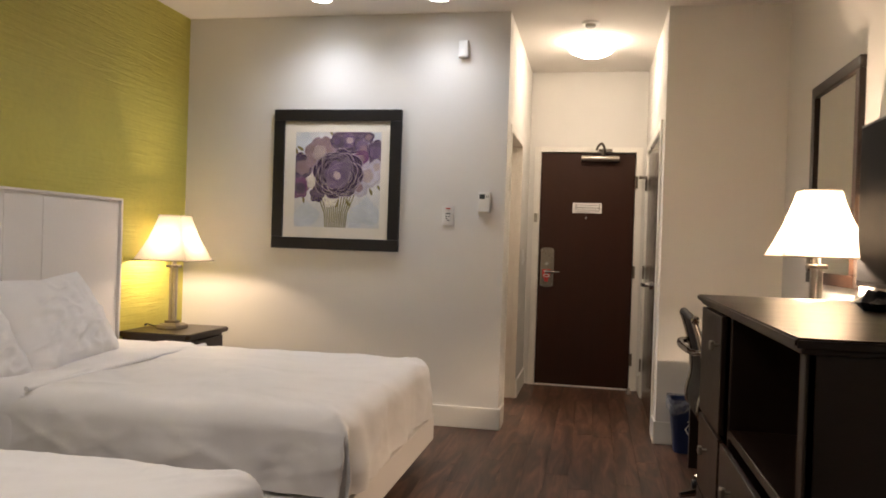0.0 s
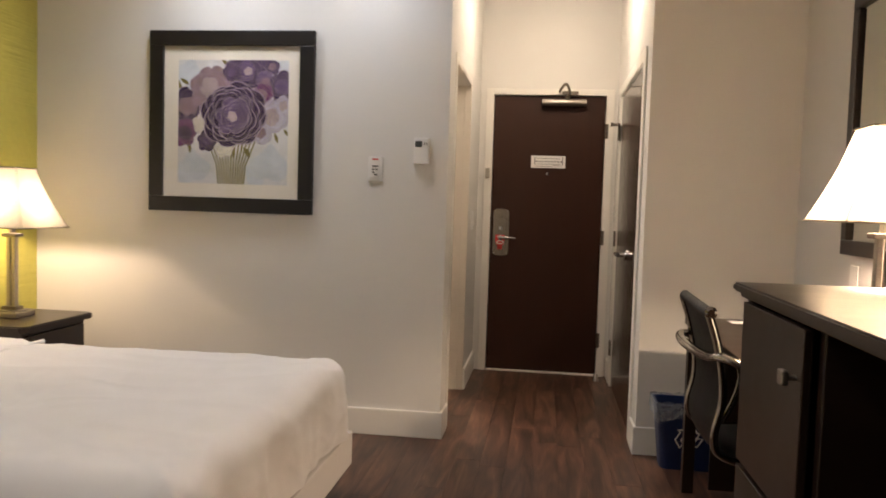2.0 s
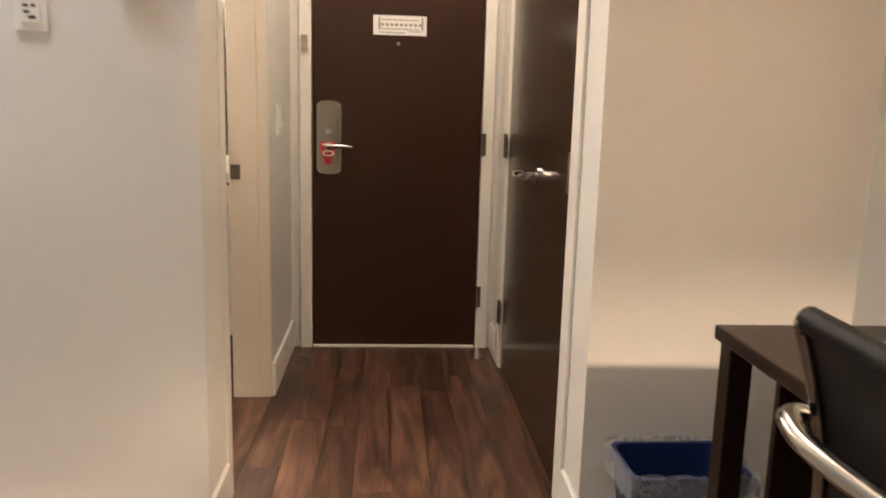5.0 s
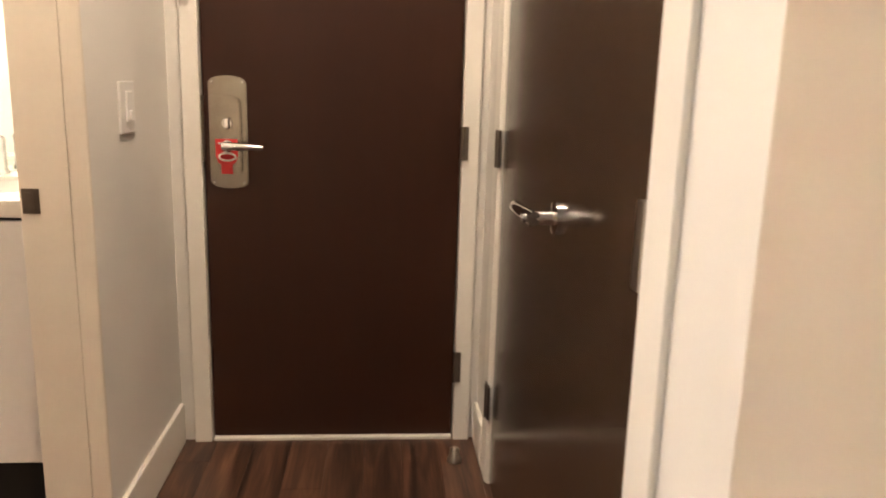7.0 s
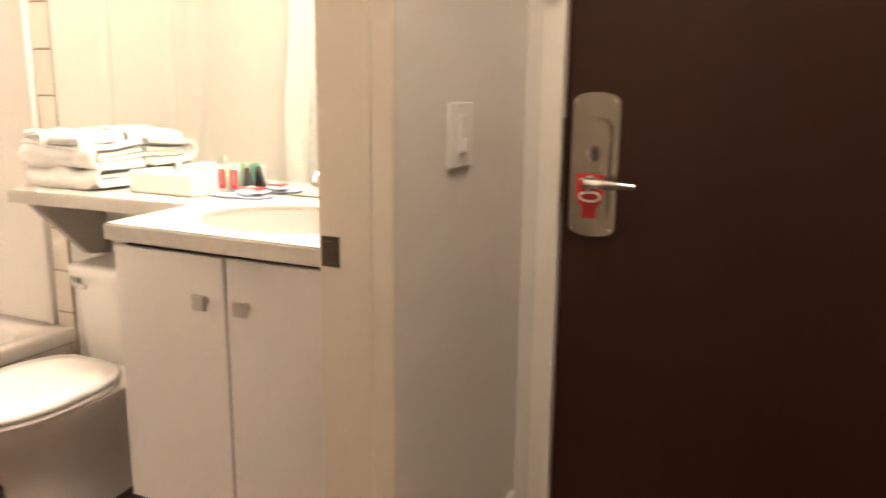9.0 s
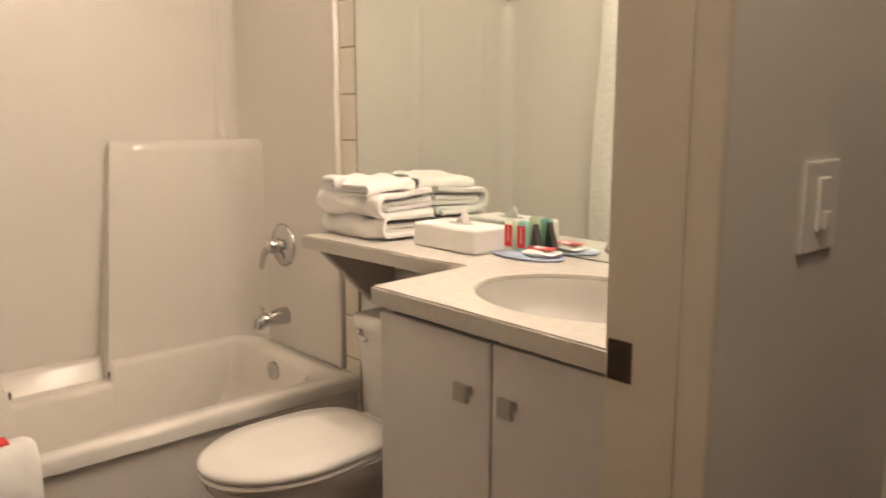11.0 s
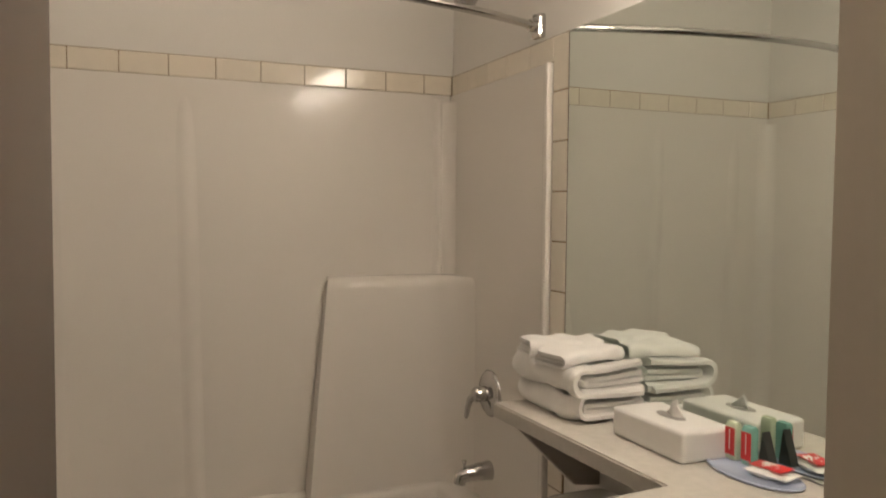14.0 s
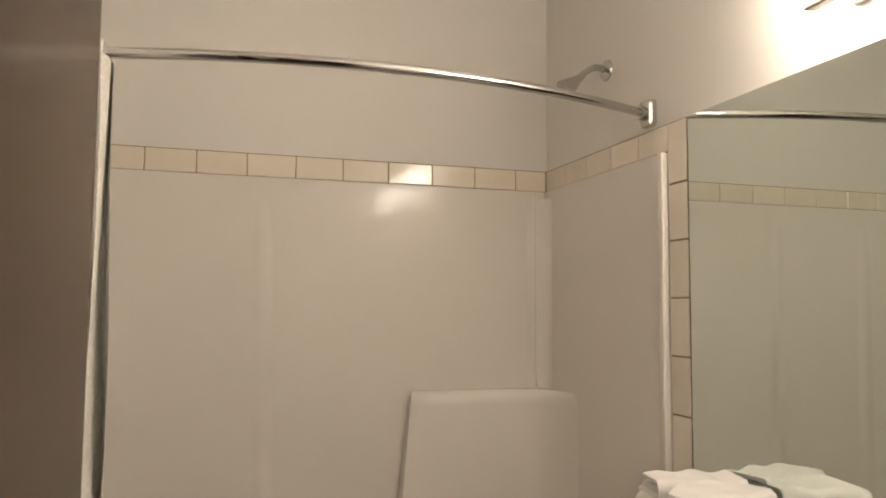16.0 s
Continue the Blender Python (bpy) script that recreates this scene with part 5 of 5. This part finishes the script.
bm = sweep([(vx, BY - 0.014, 0.53), (vx, BY - 0.06, 0.53), (vx, BY - 0.105, 0.526), (vx, BY - 0.132, 0.518), (vx, BY - 0.137, 0.495)], [0.036, 0.031, 0.028, 0.027, 0.022], 16)
part("spout_body", bm, CHROME, sp)
part("diverter", lathe([(0.005, 0), (0.005, 0.02), (0.009, 0.022), (0.009, 0.03)], (vx, BY - 0.118, 0.548), "Z", 12), CHROME, sp)
ax, az = -2.646, 2.274
sh = thing("shower_fixture", (ax, BY, az), "chrome shower head on a bent arm", "shower head")
part("flange", lathe([(0.035, 0), (0.033, 0.008), (0.015, 0.014)], (ax, BY, az), "-Y", 24), CHROME, sh)
part("arm", sweep(curve([(ax, BY, az), (ax, BY - 0.04, az + 0.006), (ax, BY - 0.075, az - 0.012), (ax, BY - 0.095, az - 0.03)], 5), 0.011, 12), CHROME, sh)
bm = lathe([(0.012, 0), (0.014, 0.02), (0.02, 0.035), (0.032, 0.07), (0.033, 0.08), (0.004, 0.082)], (0, 0, 0), "Z", 20)
bmesh.ops.transform(bm, matrix=look((ax, BY - 0.09, az - 0.027), (ax, BY - 0.035, az + 0.018)), verts=bm.verts)
part("head", bm, CHROME, sh)
rod = thing("curtain_rod", (-2.386, BY, 2.068), "curved chrome shower curtain rod", "curtain rod")
arc = []
for k in range(41):
    t = -1 + k / 20
    arc.append((-2.386 + 0.18 * (1 - t * t) if abs(t) < 1 else -2.386, (SOUTH + BY) / 2 + t * ((BY - SOUTH) / 2 - 0.03), 2.068))
part("rail", sweep(arc, 0.0125, 14), CHROME, rod)
for yy, d in ((BY, "-Y"), (SOUTH + 0.03, "-Y")):
    part("flange", box((-2.413, yy - 0.03, 2.028), (-2.359, yy, 2.108), 0.012, lathe([(0.02, 0), (0.02, 0.05)], (-2.386, yy, 2.068), d, 16)), CHROME, rod)
ctn = thing("shower_curtain", (-2.3, 5.12, 0.3), "white woven shower curtain bunched at the rod's end", "shower curtain")
bm = bmesh.new()
grid = []
nf = 120
for j in range(14):
    z = 2.03 - (2.03 - 0.28) * j / 13
    row = []
    for i in range(nf):
        t = i / (nf - 1)
        yy = SOUTH + 0.03 + t * 0.262
        amp = 0.045 + 0.012 * math.sin(j * 0.5 + i * 0.2)
        row.append(bm.verts.new((-2.275 + 0.06 * t * (1 - j / 26) + amp * math.sin(t * 2 * math.pi * 7 + 0.25 * math.sin(j * 0.4)), yy + 0.006 * math.sin(j * 0.7 + i * 0.3), z)))
    grid.append(row)
for a, b in zip(grid, grid[1:]):
    for i in range(nf - 1):
        bm.faces.new((a[i], a[i + 1], b[i + 1], b[i])).smooth = True
CURTAIN = surf("white_curtain_cloth", (0.78, 0.76, 0.71), 0.8, vary=0.14, scale=55, grain=160, bump=0.5, stretch=(1, 1, 1.5))
part("cloth", bm, CURTAIN, ctn)
for k in range(6):
    yy = SOUTH + 0.05 + k * 0.042
    pts = [(-2.26 + 0.02 * k / 5 + 0.024 * math.cos(a), yy, 2.045 + 0.03 * math.sin(a)) for a in np.linspace(0, 2 * math.pi, 14, endpoint=False)]
    part("ring", sweep(pts, 0.003, 6, closed=True), WHITEPLASTIC, ctn)

# vanity
CT = 0.95
VL, VF = -1.335, 6.056
van = thing("vanity_cabinet", (-1.01, 6.35, 0), "white two-door vanity cabinet under the counter", "cabinet")
bm = box((VL, VF + 0.019, 0.25), (-0.684, BY - 0.002, CT - 0.145), 0.002)
box((VL, VF + 0.019, CT - 0.145), (VL + 0.018, BY - 0.002, CT - 0.042), 0.002, bm)
part("body", bm, WHITEWOOD, van)
# Black strip added for the shadow line between counter and doors, not a rail.
part("gap_shade", box((VL + 0.018, VF + 0.024, CT - 0.145), (-0.684, VF + 0.040, CT - 0.042)), BLACKWOOD, van, "black strip standing in for shade under the counter")
part("toe_kick", box((VL + 0.03, VF + 0.09, 0.0), (-0.684, BY - 0.002, 0.25)), BLACKWOOD, van)
for xa, xb, kx in ((VL, -1.010, -1.062), (-1.002, -0.70, -0.948)):
    d = part("door", box((xa, VF, 0.252), (xb, VF + 0.018, CT - 0.052), 0.003), WHITEWOOD, van)
    part("knob", box((kx - 0.018, VF - 0.028, 0.778), (kx + 0.018, VF - 0.018, 0.814), 0.003, box((kx - 0.008, VF - 0.019, 0.788), (kx + 0.008, VF + 0.001, 0.804), 0.002)), SATIN, d, "square brushed steel knob")
ctr = thing("vanity_counter", (-1.3, 6.4, CT), "cream quartz counter with narrow side shelf", "counter")
SX, SY, SRX, SRY = -1.0, 6.31, 0.238, 0.190
outline = [(-0.684, 6.038), (-0.684, BY - 0.002), (-2.09, BY - 0.002), (-2.09, 6.338), (-1.385, 6.358), (-1.360, 6.052)]
bm = bmesh.new()
for z, flip in ((CT, 1), (CT - 0.04, -1)):
    outer = [bm.verts.new((x, y, z)) for x, y in outline]
    hole = [bm.verts.new((SX + SRX * math.cos(a), SY + SRY * math.sin(a), z)) for a in np.linspace(0, 2 * math.pi, 40, endpoint=False)]
    edges = [bm.edges.new((p, q)) for lp in (outer, hole) for p, q in zip(lp, lp[1:] + lp[:1])]
    bmesh.ops.triangle_fill(bm, edges=edges, use_beauty=True)
    if flip > 0:
        upper = (outer, hole)
for (a, b) in ((upper[0], outer), (upper[1], hole)):
    for k in range(len(a)):
        j = (k + 1) % len(a)
        bm.faces.new((a[k], a[j], b[j], b[k]))
bmesh.ops.recalc_face_normals(bm, faces=bm.faces)
sharp = [e for e in bm.edges if len(e.link_faces) == 2 and abs(e.calc_face_angle(0)) > 1.2 and all(abs(v.co.z - CT) < 1e-5 for v in e.verts)]
bmesh.ops.bevel(bm, geom=sharp, offset=0.004, segments=2, affect="EDGES")
part("slab", bm, STONE, ctr)
bm = prism([(6.362, CT - 0.041), (BY - 0.002, CT - 0.041), (BY - 0.002, CT - 0.250), (6.560, CT - 0.238)], -2.050, -2.018, "x", 0.003)
part("bracket", bm, surf("grey_bracket", (0.42, 0.385, 0.34), 0.5), ctr, "pale grey triangular shelf bracket")
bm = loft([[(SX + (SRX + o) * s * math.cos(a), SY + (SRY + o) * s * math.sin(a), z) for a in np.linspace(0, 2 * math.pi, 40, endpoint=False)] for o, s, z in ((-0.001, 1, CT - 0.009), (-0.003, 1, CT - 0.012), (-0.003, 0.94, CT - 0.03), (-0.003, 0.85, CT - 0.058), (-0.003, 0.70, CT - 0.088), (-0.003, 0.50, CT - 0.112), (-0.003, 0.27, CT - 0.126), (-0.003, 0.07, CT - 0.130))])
# White bowl given a grey base; the shade inside it is in the colour.
part("sink_bowl", bm, surf("shade_greyed_porcelain", (0.40, 0.38, 0.345), 0.38, vary=0.02, bump=0), ctr, "oval undermount sink, white greyed for shade")
FX, FY = -1.012, 6.555
fc = thing("faucet", (FX, FY, CT), "chrome single lever basin faucet", "faucet")
part("body", lathe([(0.030, 0), (0.030, 0.008), (0.024, 0.014), (0.023, 0.085), (0.025, 0.105), (0.018, 0.115), (0.004, 0.117)], (FX, FY, CT), "Z", 20), CHROME, fc)
part("spout", sweep(curve([(FX, FY - 0.005, CT + 0.070), (FX, FY - 0.06, CT + 0.100), (FX, FY - 0.115, CT + 0.092), (FX, FY - 0.135, CT + 0.072)], 4), 0.014, 12), CHROME, fc)
part("lever", sweep([(FX, FY, CT + 0.112), (FX, FY - 0.015, CT + 0.140), (FX, FY - 0.075, CT + 0.160)], [0.012, 0.010, 0.007], 10), CHROME, fc)
vm = thing("vanity_mirror", (-1.4, BY, 0.94), "large frameless bathroom wall mirror", "mirror")
part("glass", box((-2.2085, BY - 0.008, CT + 0.004), (-0.684, BY - 0.002, 2.02)), MIRROR, vm)
part("edge", box((-2.212, BY - 0.0082, CT + 0.004), (-2.2085, BY - 0.001, 2.02)), DARKSTEEL, vm)
vl = thing("vanity_light", (-1.30, BY, 2.15), "lit frosted glass bar vanity light with chrome clips", "wall light")
part("back_bar", box((-1.66, BY - 0.022, 2.11), (-0.90, BY, 2.215), 0.004), SATIN, vl)
part("glass_bar", loft([[(x, BY - 0.115 + r * math.cos(a), 2.195 + r * 1.4 * math.sin(a)) for a in np.linspace(0, 2 * math.pi, 24, endpoint=False)] for x, r in ((-1.735, 0.03), (-1.732, 0.045), (-1.722, 0.054), (-1.71, 0.056), (-0.85, 0.056), (-0.838, 0.054), (-0.828, 0.045), (-0.825, 0.03))], cap=(True, True)), VANGLOW, vl, "glowing frosted glass tube")
part("lower_rail", box((-1.67, BY - 0.118, 2.090), (-0.89, BY - 0.092, 2.108), 0.004), SATIN, vl, "brushed metal rail under the glass")
for cx in (-1.62, -1.30, -0.98):
    bm = box((cx - 0.012, BY - 0.175, 2.104), (cx + 0.012, BY - 0.02, 2.116), 0.003)
    box((cx - 0.012, BY - 0.183, 2.104), (cx + 0.012, BY - 0.174, 2.150), 0.003, bm)
    part("clip", bm, CHROME, vl)

# toilet
TCX = -1.84
toi = thing("toilet", (TCX, 6.3, 0), "white porcelain toilet with closed lid", "toilet")
part("tank", loft([round_rect(-1.99 + i, -1.64 - i, 6.455 + i, BY - 0.012, 0.03, z) for i, z in ((0.025, 0.37), (0.012, 0.42), (0.0, 0.62), (0.0, 0.665))], cap=(True, True)), CERAMIC, toi)
part("tank_lid", loft([round_rect(-2.002 + i, -1.628 - i, 6.442 + i, BY - 0.008, 0.03, z) for i, z in ((0.0, 0.666), (0.0, 0.695), (0.006, 0.703), (0.02, 0.706))], cap=(True, True)), CERAMIC, toi)
bm = lathe([(0.016, 0), (0.016, 0.014), (0.008, 0.018)], (-1.955, 6.455, 0.645), "-Y", 16)
sweep([(-1.955, 6.437, 0.645), (-1.925, 6.432, 0.642), (-1.90, 6.434, 0.638)], [0.007, 0.007, 0.009], 10, bm)
part("flush_lever", bm, CHROME, toi, "chrome flush lever")


def egg(cx, y0, y1, half, z, n=36):
    """A toilet outline: round at the front, squarer behind."""
    pts, my = [], y0 + (y1 - y0) * 0.48
    for a in np.linspace(0, 2 * math.pi, n, endpoint=False):
        c, s = math.cos(a), math.sin(a)
        if s < 0:
            pts.append((cx + half * c, my + (my - y0) * s, z))
        else:
            e = 0.55
            pts.append((cx + half * math.copysign(abs(c) ** e, c) * (1 - 0.10 * s), my + (y1 - my) * abs(s) ** e, z))
    return pts


part("bowl", loft([egg(TCX, 6.05, 6.50, 0.112, 0.0), egg(TCX, 6.07, 6.50, 0.10, 0.05), egg(TCX, 6.06, 6.51, 0.098, 0.14), egg(TCX, 5.99, 6.52, 0.125, 0.235), egg(TCX, 5.915, 6.53, 0.162, 0.31), egg(TCX, 5.885, 6.53, 0.181, 0.35), egg(TCX, 5.88, 6.53, 0.185, 0.375)], cap=(True, True)), CERAMIC, toi)
part("seat", loft([egg(TCX, 5.872, 6.40, 0.188, 0.378), egg(TCX, 5.868, 6.40, 0.192, 0.386), egg(TCX, 5.872, 6.40, 0.188, 0.394)], cap=(True, True)), CERAMIC, toi)
part("lid", loft([egg(TCX, 5.87, 6.405, 0.190, 0.397), egg(TCX, 5.864, 6.408, 0.194, 0.405), egg(TCX, 5.866, 6.406, 0.192, 0.415), egg(TCX, 5.88, 6.395, 0.18, 0.424), egg(TCX, 5.95, 6.35, 0.12, 0.428)], cap=(True, True)), CERAMIC, toi, "closed white toilet lid")

# bath mat with card over the tub's rim
mat = thing("bath_mat", (-2.22, 5.47, RIM), "white folded bath mat laid over the tub rim", "bath mat")


def ribbon(path, half, width_axis, lo, hi, n=14, seed=0.0, wob=0.004, bm=None):
    """A thick folded cloth: the path's cross-section given thickness and run from lo to hi along x or y."""
    pts = [Vector((p[0], p[1])) for p in path]
    up, dn = [], []
    for i, p in enumerate(pts):
        d = (pts[min(i + 1, len(pts) - 1)] - pts[max(i - 1, 0)]).normalized()
        q = Vector((-d.y, d.x))
        up.append(p + q * half)
        dn.append(p - q * half)
    loop = up + dn[::-1]
    one = bmesh.new()
    rings = []
    for k in range(n):
        t = k / (n - 1)
        s = lo + (hi - lo) * t
        shrink = 1 - 0.45 * (max(0, abs(2 * t - 1) - 0.86) / 0.14) ** 2
        row = []
        for i, p in enumerate(loop):
            mid = pts[i if i < len(pts) else 2 * len(pts) - 1 - i]
            q = mid + (p - mid) * shrink
            w = Vector((noise.noise(Vector((q.x * 14, s * 14, seed))), noise.noise(Vector((q.y * 14, s * 14, seed + 7))))) * wob
            e = noise.noise(Vector((q.x * 20, q.y * 20, seed + 2))) * 0.006
            q = q + w
            row.append(one.verts.new((s + e, q.x, q.y) if width_axis == "x" else (q.x, s + e, q.y)))
        rings.append(row)
    m = len(loop)
    for r, s in zip(rings, rings[1:]):
        for k in range(m):
            one.faces.new((r[k], r[(k + 1) % m], s[(k + 1) % m], s[k])).smooth = True
    one.faces.new(rings[0])
    one.faces.new(rings[-1])
    return join(bm, one)


part("cloth", ribbon([(-2.30, RIM - 0.16), (-2.305, RIM - 0.05), (-2.29, RIM + 0.03), (-2.25, RIM + 0.048), (-2.22, RIM + 0.046), (-2.186, RIM + 0.02), (-2.178, RIM - 0.08), (-2.178, RIM - 0.22)], 0.019, "y", 5.37, 5.58), TOWEL, mat)
part("card", box((-2.275, 5.43, RIM + 0.0675), (-2.215, 5.52, RIM + 0.0705)), RED, mat, "red and white printed card")


def towel(xa, xb, y0, y1, z, h, seed, layers=3, name="folded_towel", label="thick white folded bath towel stacked by the mirror", lean=0):
    """A towel folded over itself, its rounded fold to the front."""
    t = h * 0.27
    r = (h - t) / 2
    def fold(front, low, rad):
        return ([(float(y), low) for y in np.linspace(y1, front + rad, 8)] + [(front + rad - rad * math.sin(a), low + rad - rad * math.cos(a)) for a in np.linspace(0.3, math.pi - 0.3, 8)]
                + [(float(y), low + 2 * rad) for y in np.linspace(front + rad, y1 - 0.012, 8)])
    bm = ribbon(fold(y0 + t / 2, z + t / 2, r), t * 0.50, "x", xa, xb, 34, seed, 0.016)
    if layers > 1:
        ribbon(fold(y0 + t * 1.9, z + t * 1.46, max(0.004, r - t * 0.98)), t * 0.47, "x", xa + 0.006, xb - 0.010, 30, seed + 4, 0.008, bm)
    if layers > 2:
        ribbon([(float(y), z + h * 0.5) for y in np.linspace(y1 - 0.01, y0 + t * 2.6, 10)], t * 0.4, "x", xa + 0.012, xb - 0.016, 30, seed + 8, 0.006, bm)
    mid = Vector(((xa + xb) / 2, y1 - 0.05, z))
    bmesh.ops.transform(bm, matrix=Matrix.Translation(mid) @ Matrix.Rotation(radians(lean), 4, "Z") @ Matrix.Translation(-mid), verts=bm.verts)
    for v in bm.verts:
        v.co.z += 0.22 * h * noise.noise(Vector((v.co.x * 7, v.co.y * 7, seed))) * (v.co.z - z) / h
        v.co.y = min(v.co.y, BY - 0.0095)
    ob = part(name, bm, TOWEL)
    return tagged(ob, label, "towel", "towels by the mirror")


for xa, xb, ya, z, h, seed, layers, lean in ((-2.115, -1.800, 6.418, 0.001, 0.066, 1.0, 2, 0), (-2.125, -1.810, 6.410, 0.064, 0.074, 2.0, 3, 2)):
    towel(xa, xb, ya, 6.634, CT + z, h, seed, layers, lean=lean)
for cx, y1, z, h, seed, lean in ((-2.060, 6.575, 0.132, 0.042, 3.0, 78), (-1.950, 6.560, 0.131, 0.038, 4.6, 100)):
    towel(cx - 0.105, cx + 0.105, y1 - 0.13, y1, CT + z, h, seed, 3, "folded_hand_towel", "small white folded hand towel on the stack", lean)

TBX, TBY = -1.590, 6.535
tb = thing("tissue_box", (TBX, TBY, CT), "white square-edged tissue box cover with tissue", "tissue box")
part("cover", box((TBX - 0.125, TBY - 0.070, CT), (TBX + 0.125, TBY + 0.070, CT + 0.068), 0.012, segments=4), WHITEPLASTIC, tb)
part("slot", lathe([(0.001, 0.0), (0.045, 0.001), (0.044, 0.002)], (TBX, TBY, CT + 0.0675), "Z", 24, stretch=(1, 0.45)), GREYPLASTIC, tb)
bm = bmesh.new()
fan = [[bm.verts.new((TBX + (u - 0.5) * 0.075 * (1 - v * 0.8) + 0.012 * v, TBY + 0.002 + 0.008 * math.sin(u * 7 + v * 3) * (1 - v * 0.4), CT + 0.062 + v * 0.046 * (0.7 + 0.3 * math.sin(u * 3.1)))) for u in np.linspace(0, 1, 9)] for v in np.linspace(0, 1, 6)]
for a, b in zip(fan, fan[1:]):
    for k in range(8):
        bm.faces.new((a[k], a[k + 1], b[k + 1], b[k])).smooth = True
part("tissue", bm, PAPER, tb, "white tissue tip")

tr = tagged(part("amenity_tray", lathe([(0.078, 0), (0.086, 0.005), (0.084, 0.007), (0.076, 0.003), (0.002, 0.003)], (-1.372, 6.566, CT), "Z", 32, stretch=(1.36, 0.74)), CLEARBLUE), "pale blue oval tray on the counter", "tray")


def bottle(x, y, material, h=0.080):
    b = thing("toiletry_bottle", (x, y, CT + 0.006), "small hotel toiletry bottle with red label on tray", "bottle", "toiletries on the tray")
    z = CT + 0.006
    part("bottle", loft([round_rect(x - 0.0165 + i, x + 0.0165 - i, y - 0.010 + i, y + 0.010 - i, 0.006, zz) for i, zz in ((0.001, z), (0, z + 0.004), (0, z + h - 0.006), (0.003, z + h))], cap=(True, True)), material, b)
    part("label", box((x - 0.0135, y - 0.0112, z + 0.010), (x + 0.0135, y - 0.0102, z + h - 0.012)), RED, b)
    part("print_bar", box((x - 0.001, y - 0.0117, z + 0.022), (x + 0.001, y - 0.0111, z + h - 0.016)), PAPER, b)
    return b


bottle(-1.452, 6.588, PALEGREEN)
bottle(-1.408, 6.590, TEAL)
tagged(part("tent_card", prism([(-1.394, CT + 0.006), (-1.384, CT + 0.080), (-1.358, CT + 0.006)], 6.598, 6.620, "y", 0.001), BLACKINK), "small black folded tent card on the tray", "card")
sa = thing("soap_sachet", (-1.335, 6.578, CT + 0.006), "white and red wrapped soap on the tray", "soap")
part("wrapper", cushion((0.095, 0.06, 0.018), pose(-1.335, 6.578, CT + 0.014, 0, 0, 12), 5.5, 0.004, 12), PAPER, sa)
part("red_print", box((-0.040, -0.022, 0.0), (0.034, 0.022, 0.0012), 0.0005, turn=pose(-1.335, 6.578, CT + 0.0245, 0, 0, 12)), RED, sa)

# ---- pieces last: tiles and planks ----
def tile_mesh(name, w, h, axis):
    d = 0.008
    bm = box((0, 0, 0), (w, d, h), 0.0022, segments=1) if axis == "y" else box((0, 0, 0), (d, w, h), 0.0022, segments=1)
    mesh = bpy.data.meshes.new(name)
    bm.to_mesh(mesh)
    bm.free()
    mesh.materials.append(TILE)
    return mesh


def lay(mesh, at, parent, name):
    ob = new(name, mesh)
    ob.parent = parent
    ob.matrix_basis = Matrix.Translation(Vector(at) - parent.matrix_basis.translation)
    return ob


border = structure(part("trim_tile_border", box((BX, SOUTH, ST), (BX + 0.005, BY, ST + 0.079), bm=box((BX, BY - 0.005, ST), (-2.2145, BY, ST + 0.079), bm=box((-2.302, BY - 0.005, 0), (-2.2145, BY, ST), bm=box((BX, SOUTH, ST), (-2.2145, SOUTH + 0.005, ST + 0.079), bm=box((-2.302, SOUTH, 0), (-2.2145, SOUTH + 0.005, ST)))))), GROUT), "cream wall tile border round the shower", "tile border")
long_x, long_y = tile_mesh("tile_back", 0.1575, 0.074, "x"), tile_mesh("tile_end", 0.1575, 0.074, "y")
y = 6.515
lay(tile_mesh("tile_cut", 0.118, 0.074, "x"), (BX + 0.001, y + 0.0015, ST + 0.002), border, "tile")
while y - 0.1605 > SOUTH:
    lay(long_x, (BX + 0.001, y - 0.159, ST + 0.002), border, "tile")
    y -= 0.1605
lay(tile_mesh("tile_cut", y - SOUTH - 0.012, 0.074, "x"), (BX + 0.001, SOUTH + 0.010, ST + 0.002), border, "tile")
upright = tile_mesh("tile_upright", 0.083, 0.1505, "y")
for yy in (BY - 0.009, SOUTH + 0.001):
    x = BX + 0.012
    while x + 0.16 < -2.295:
        lay(long_y, (x, yy, ST + 0.002), border, "tile")
        x += 0.1605
    lay(tile_mesh("tile_cut", -2.302 - x, 0.074, "y"), (x, yy, ST + 0.002), border, "tile")
    z = 1.54 + 0.155 * 2
    lay(tile_mesh("tile_cut", 0.083, ST + 0.076 - z - 0.002, "y"), (-2.3005, yy, z + 0.002), border, "tile")
    while z > 0.1:
        lay(upright, (-2.3005, yy, z - 0.153), border, "tile")
        z -= 0.155

rng = random.Random(12)


def plank_mesh(length, w=0.1278):
    bm = box((0, 0, -0.004), (w, length, 0.0), 0.0005, segments=1)
    mesh = bpy.data.meshes.new("plank")
    bm.to_mesh(mesh)
    bm.free()
    mesh.materials.append(PLANK)
    return mesh


full = plank_mesh(1.2194)
x = GW - 0.06
while x < EW:
    y = BACK - rng.random() * 1.2
    while y < EY + 0.06:
        end = y + 1.22
        if (x < GW + 0.0 and end < SOUTH):
            y = end
            continue
        if end > BACK:
            lay(full, (x, y, 0), floor, "plank")
        y = end
    x += 0.1285
x = BX - 0.02
while x < GW - 0.06:
    lay(full, (x, SOUTH + rng.random() * 0.2, 0), floor, "plank")
    x += 0.1285
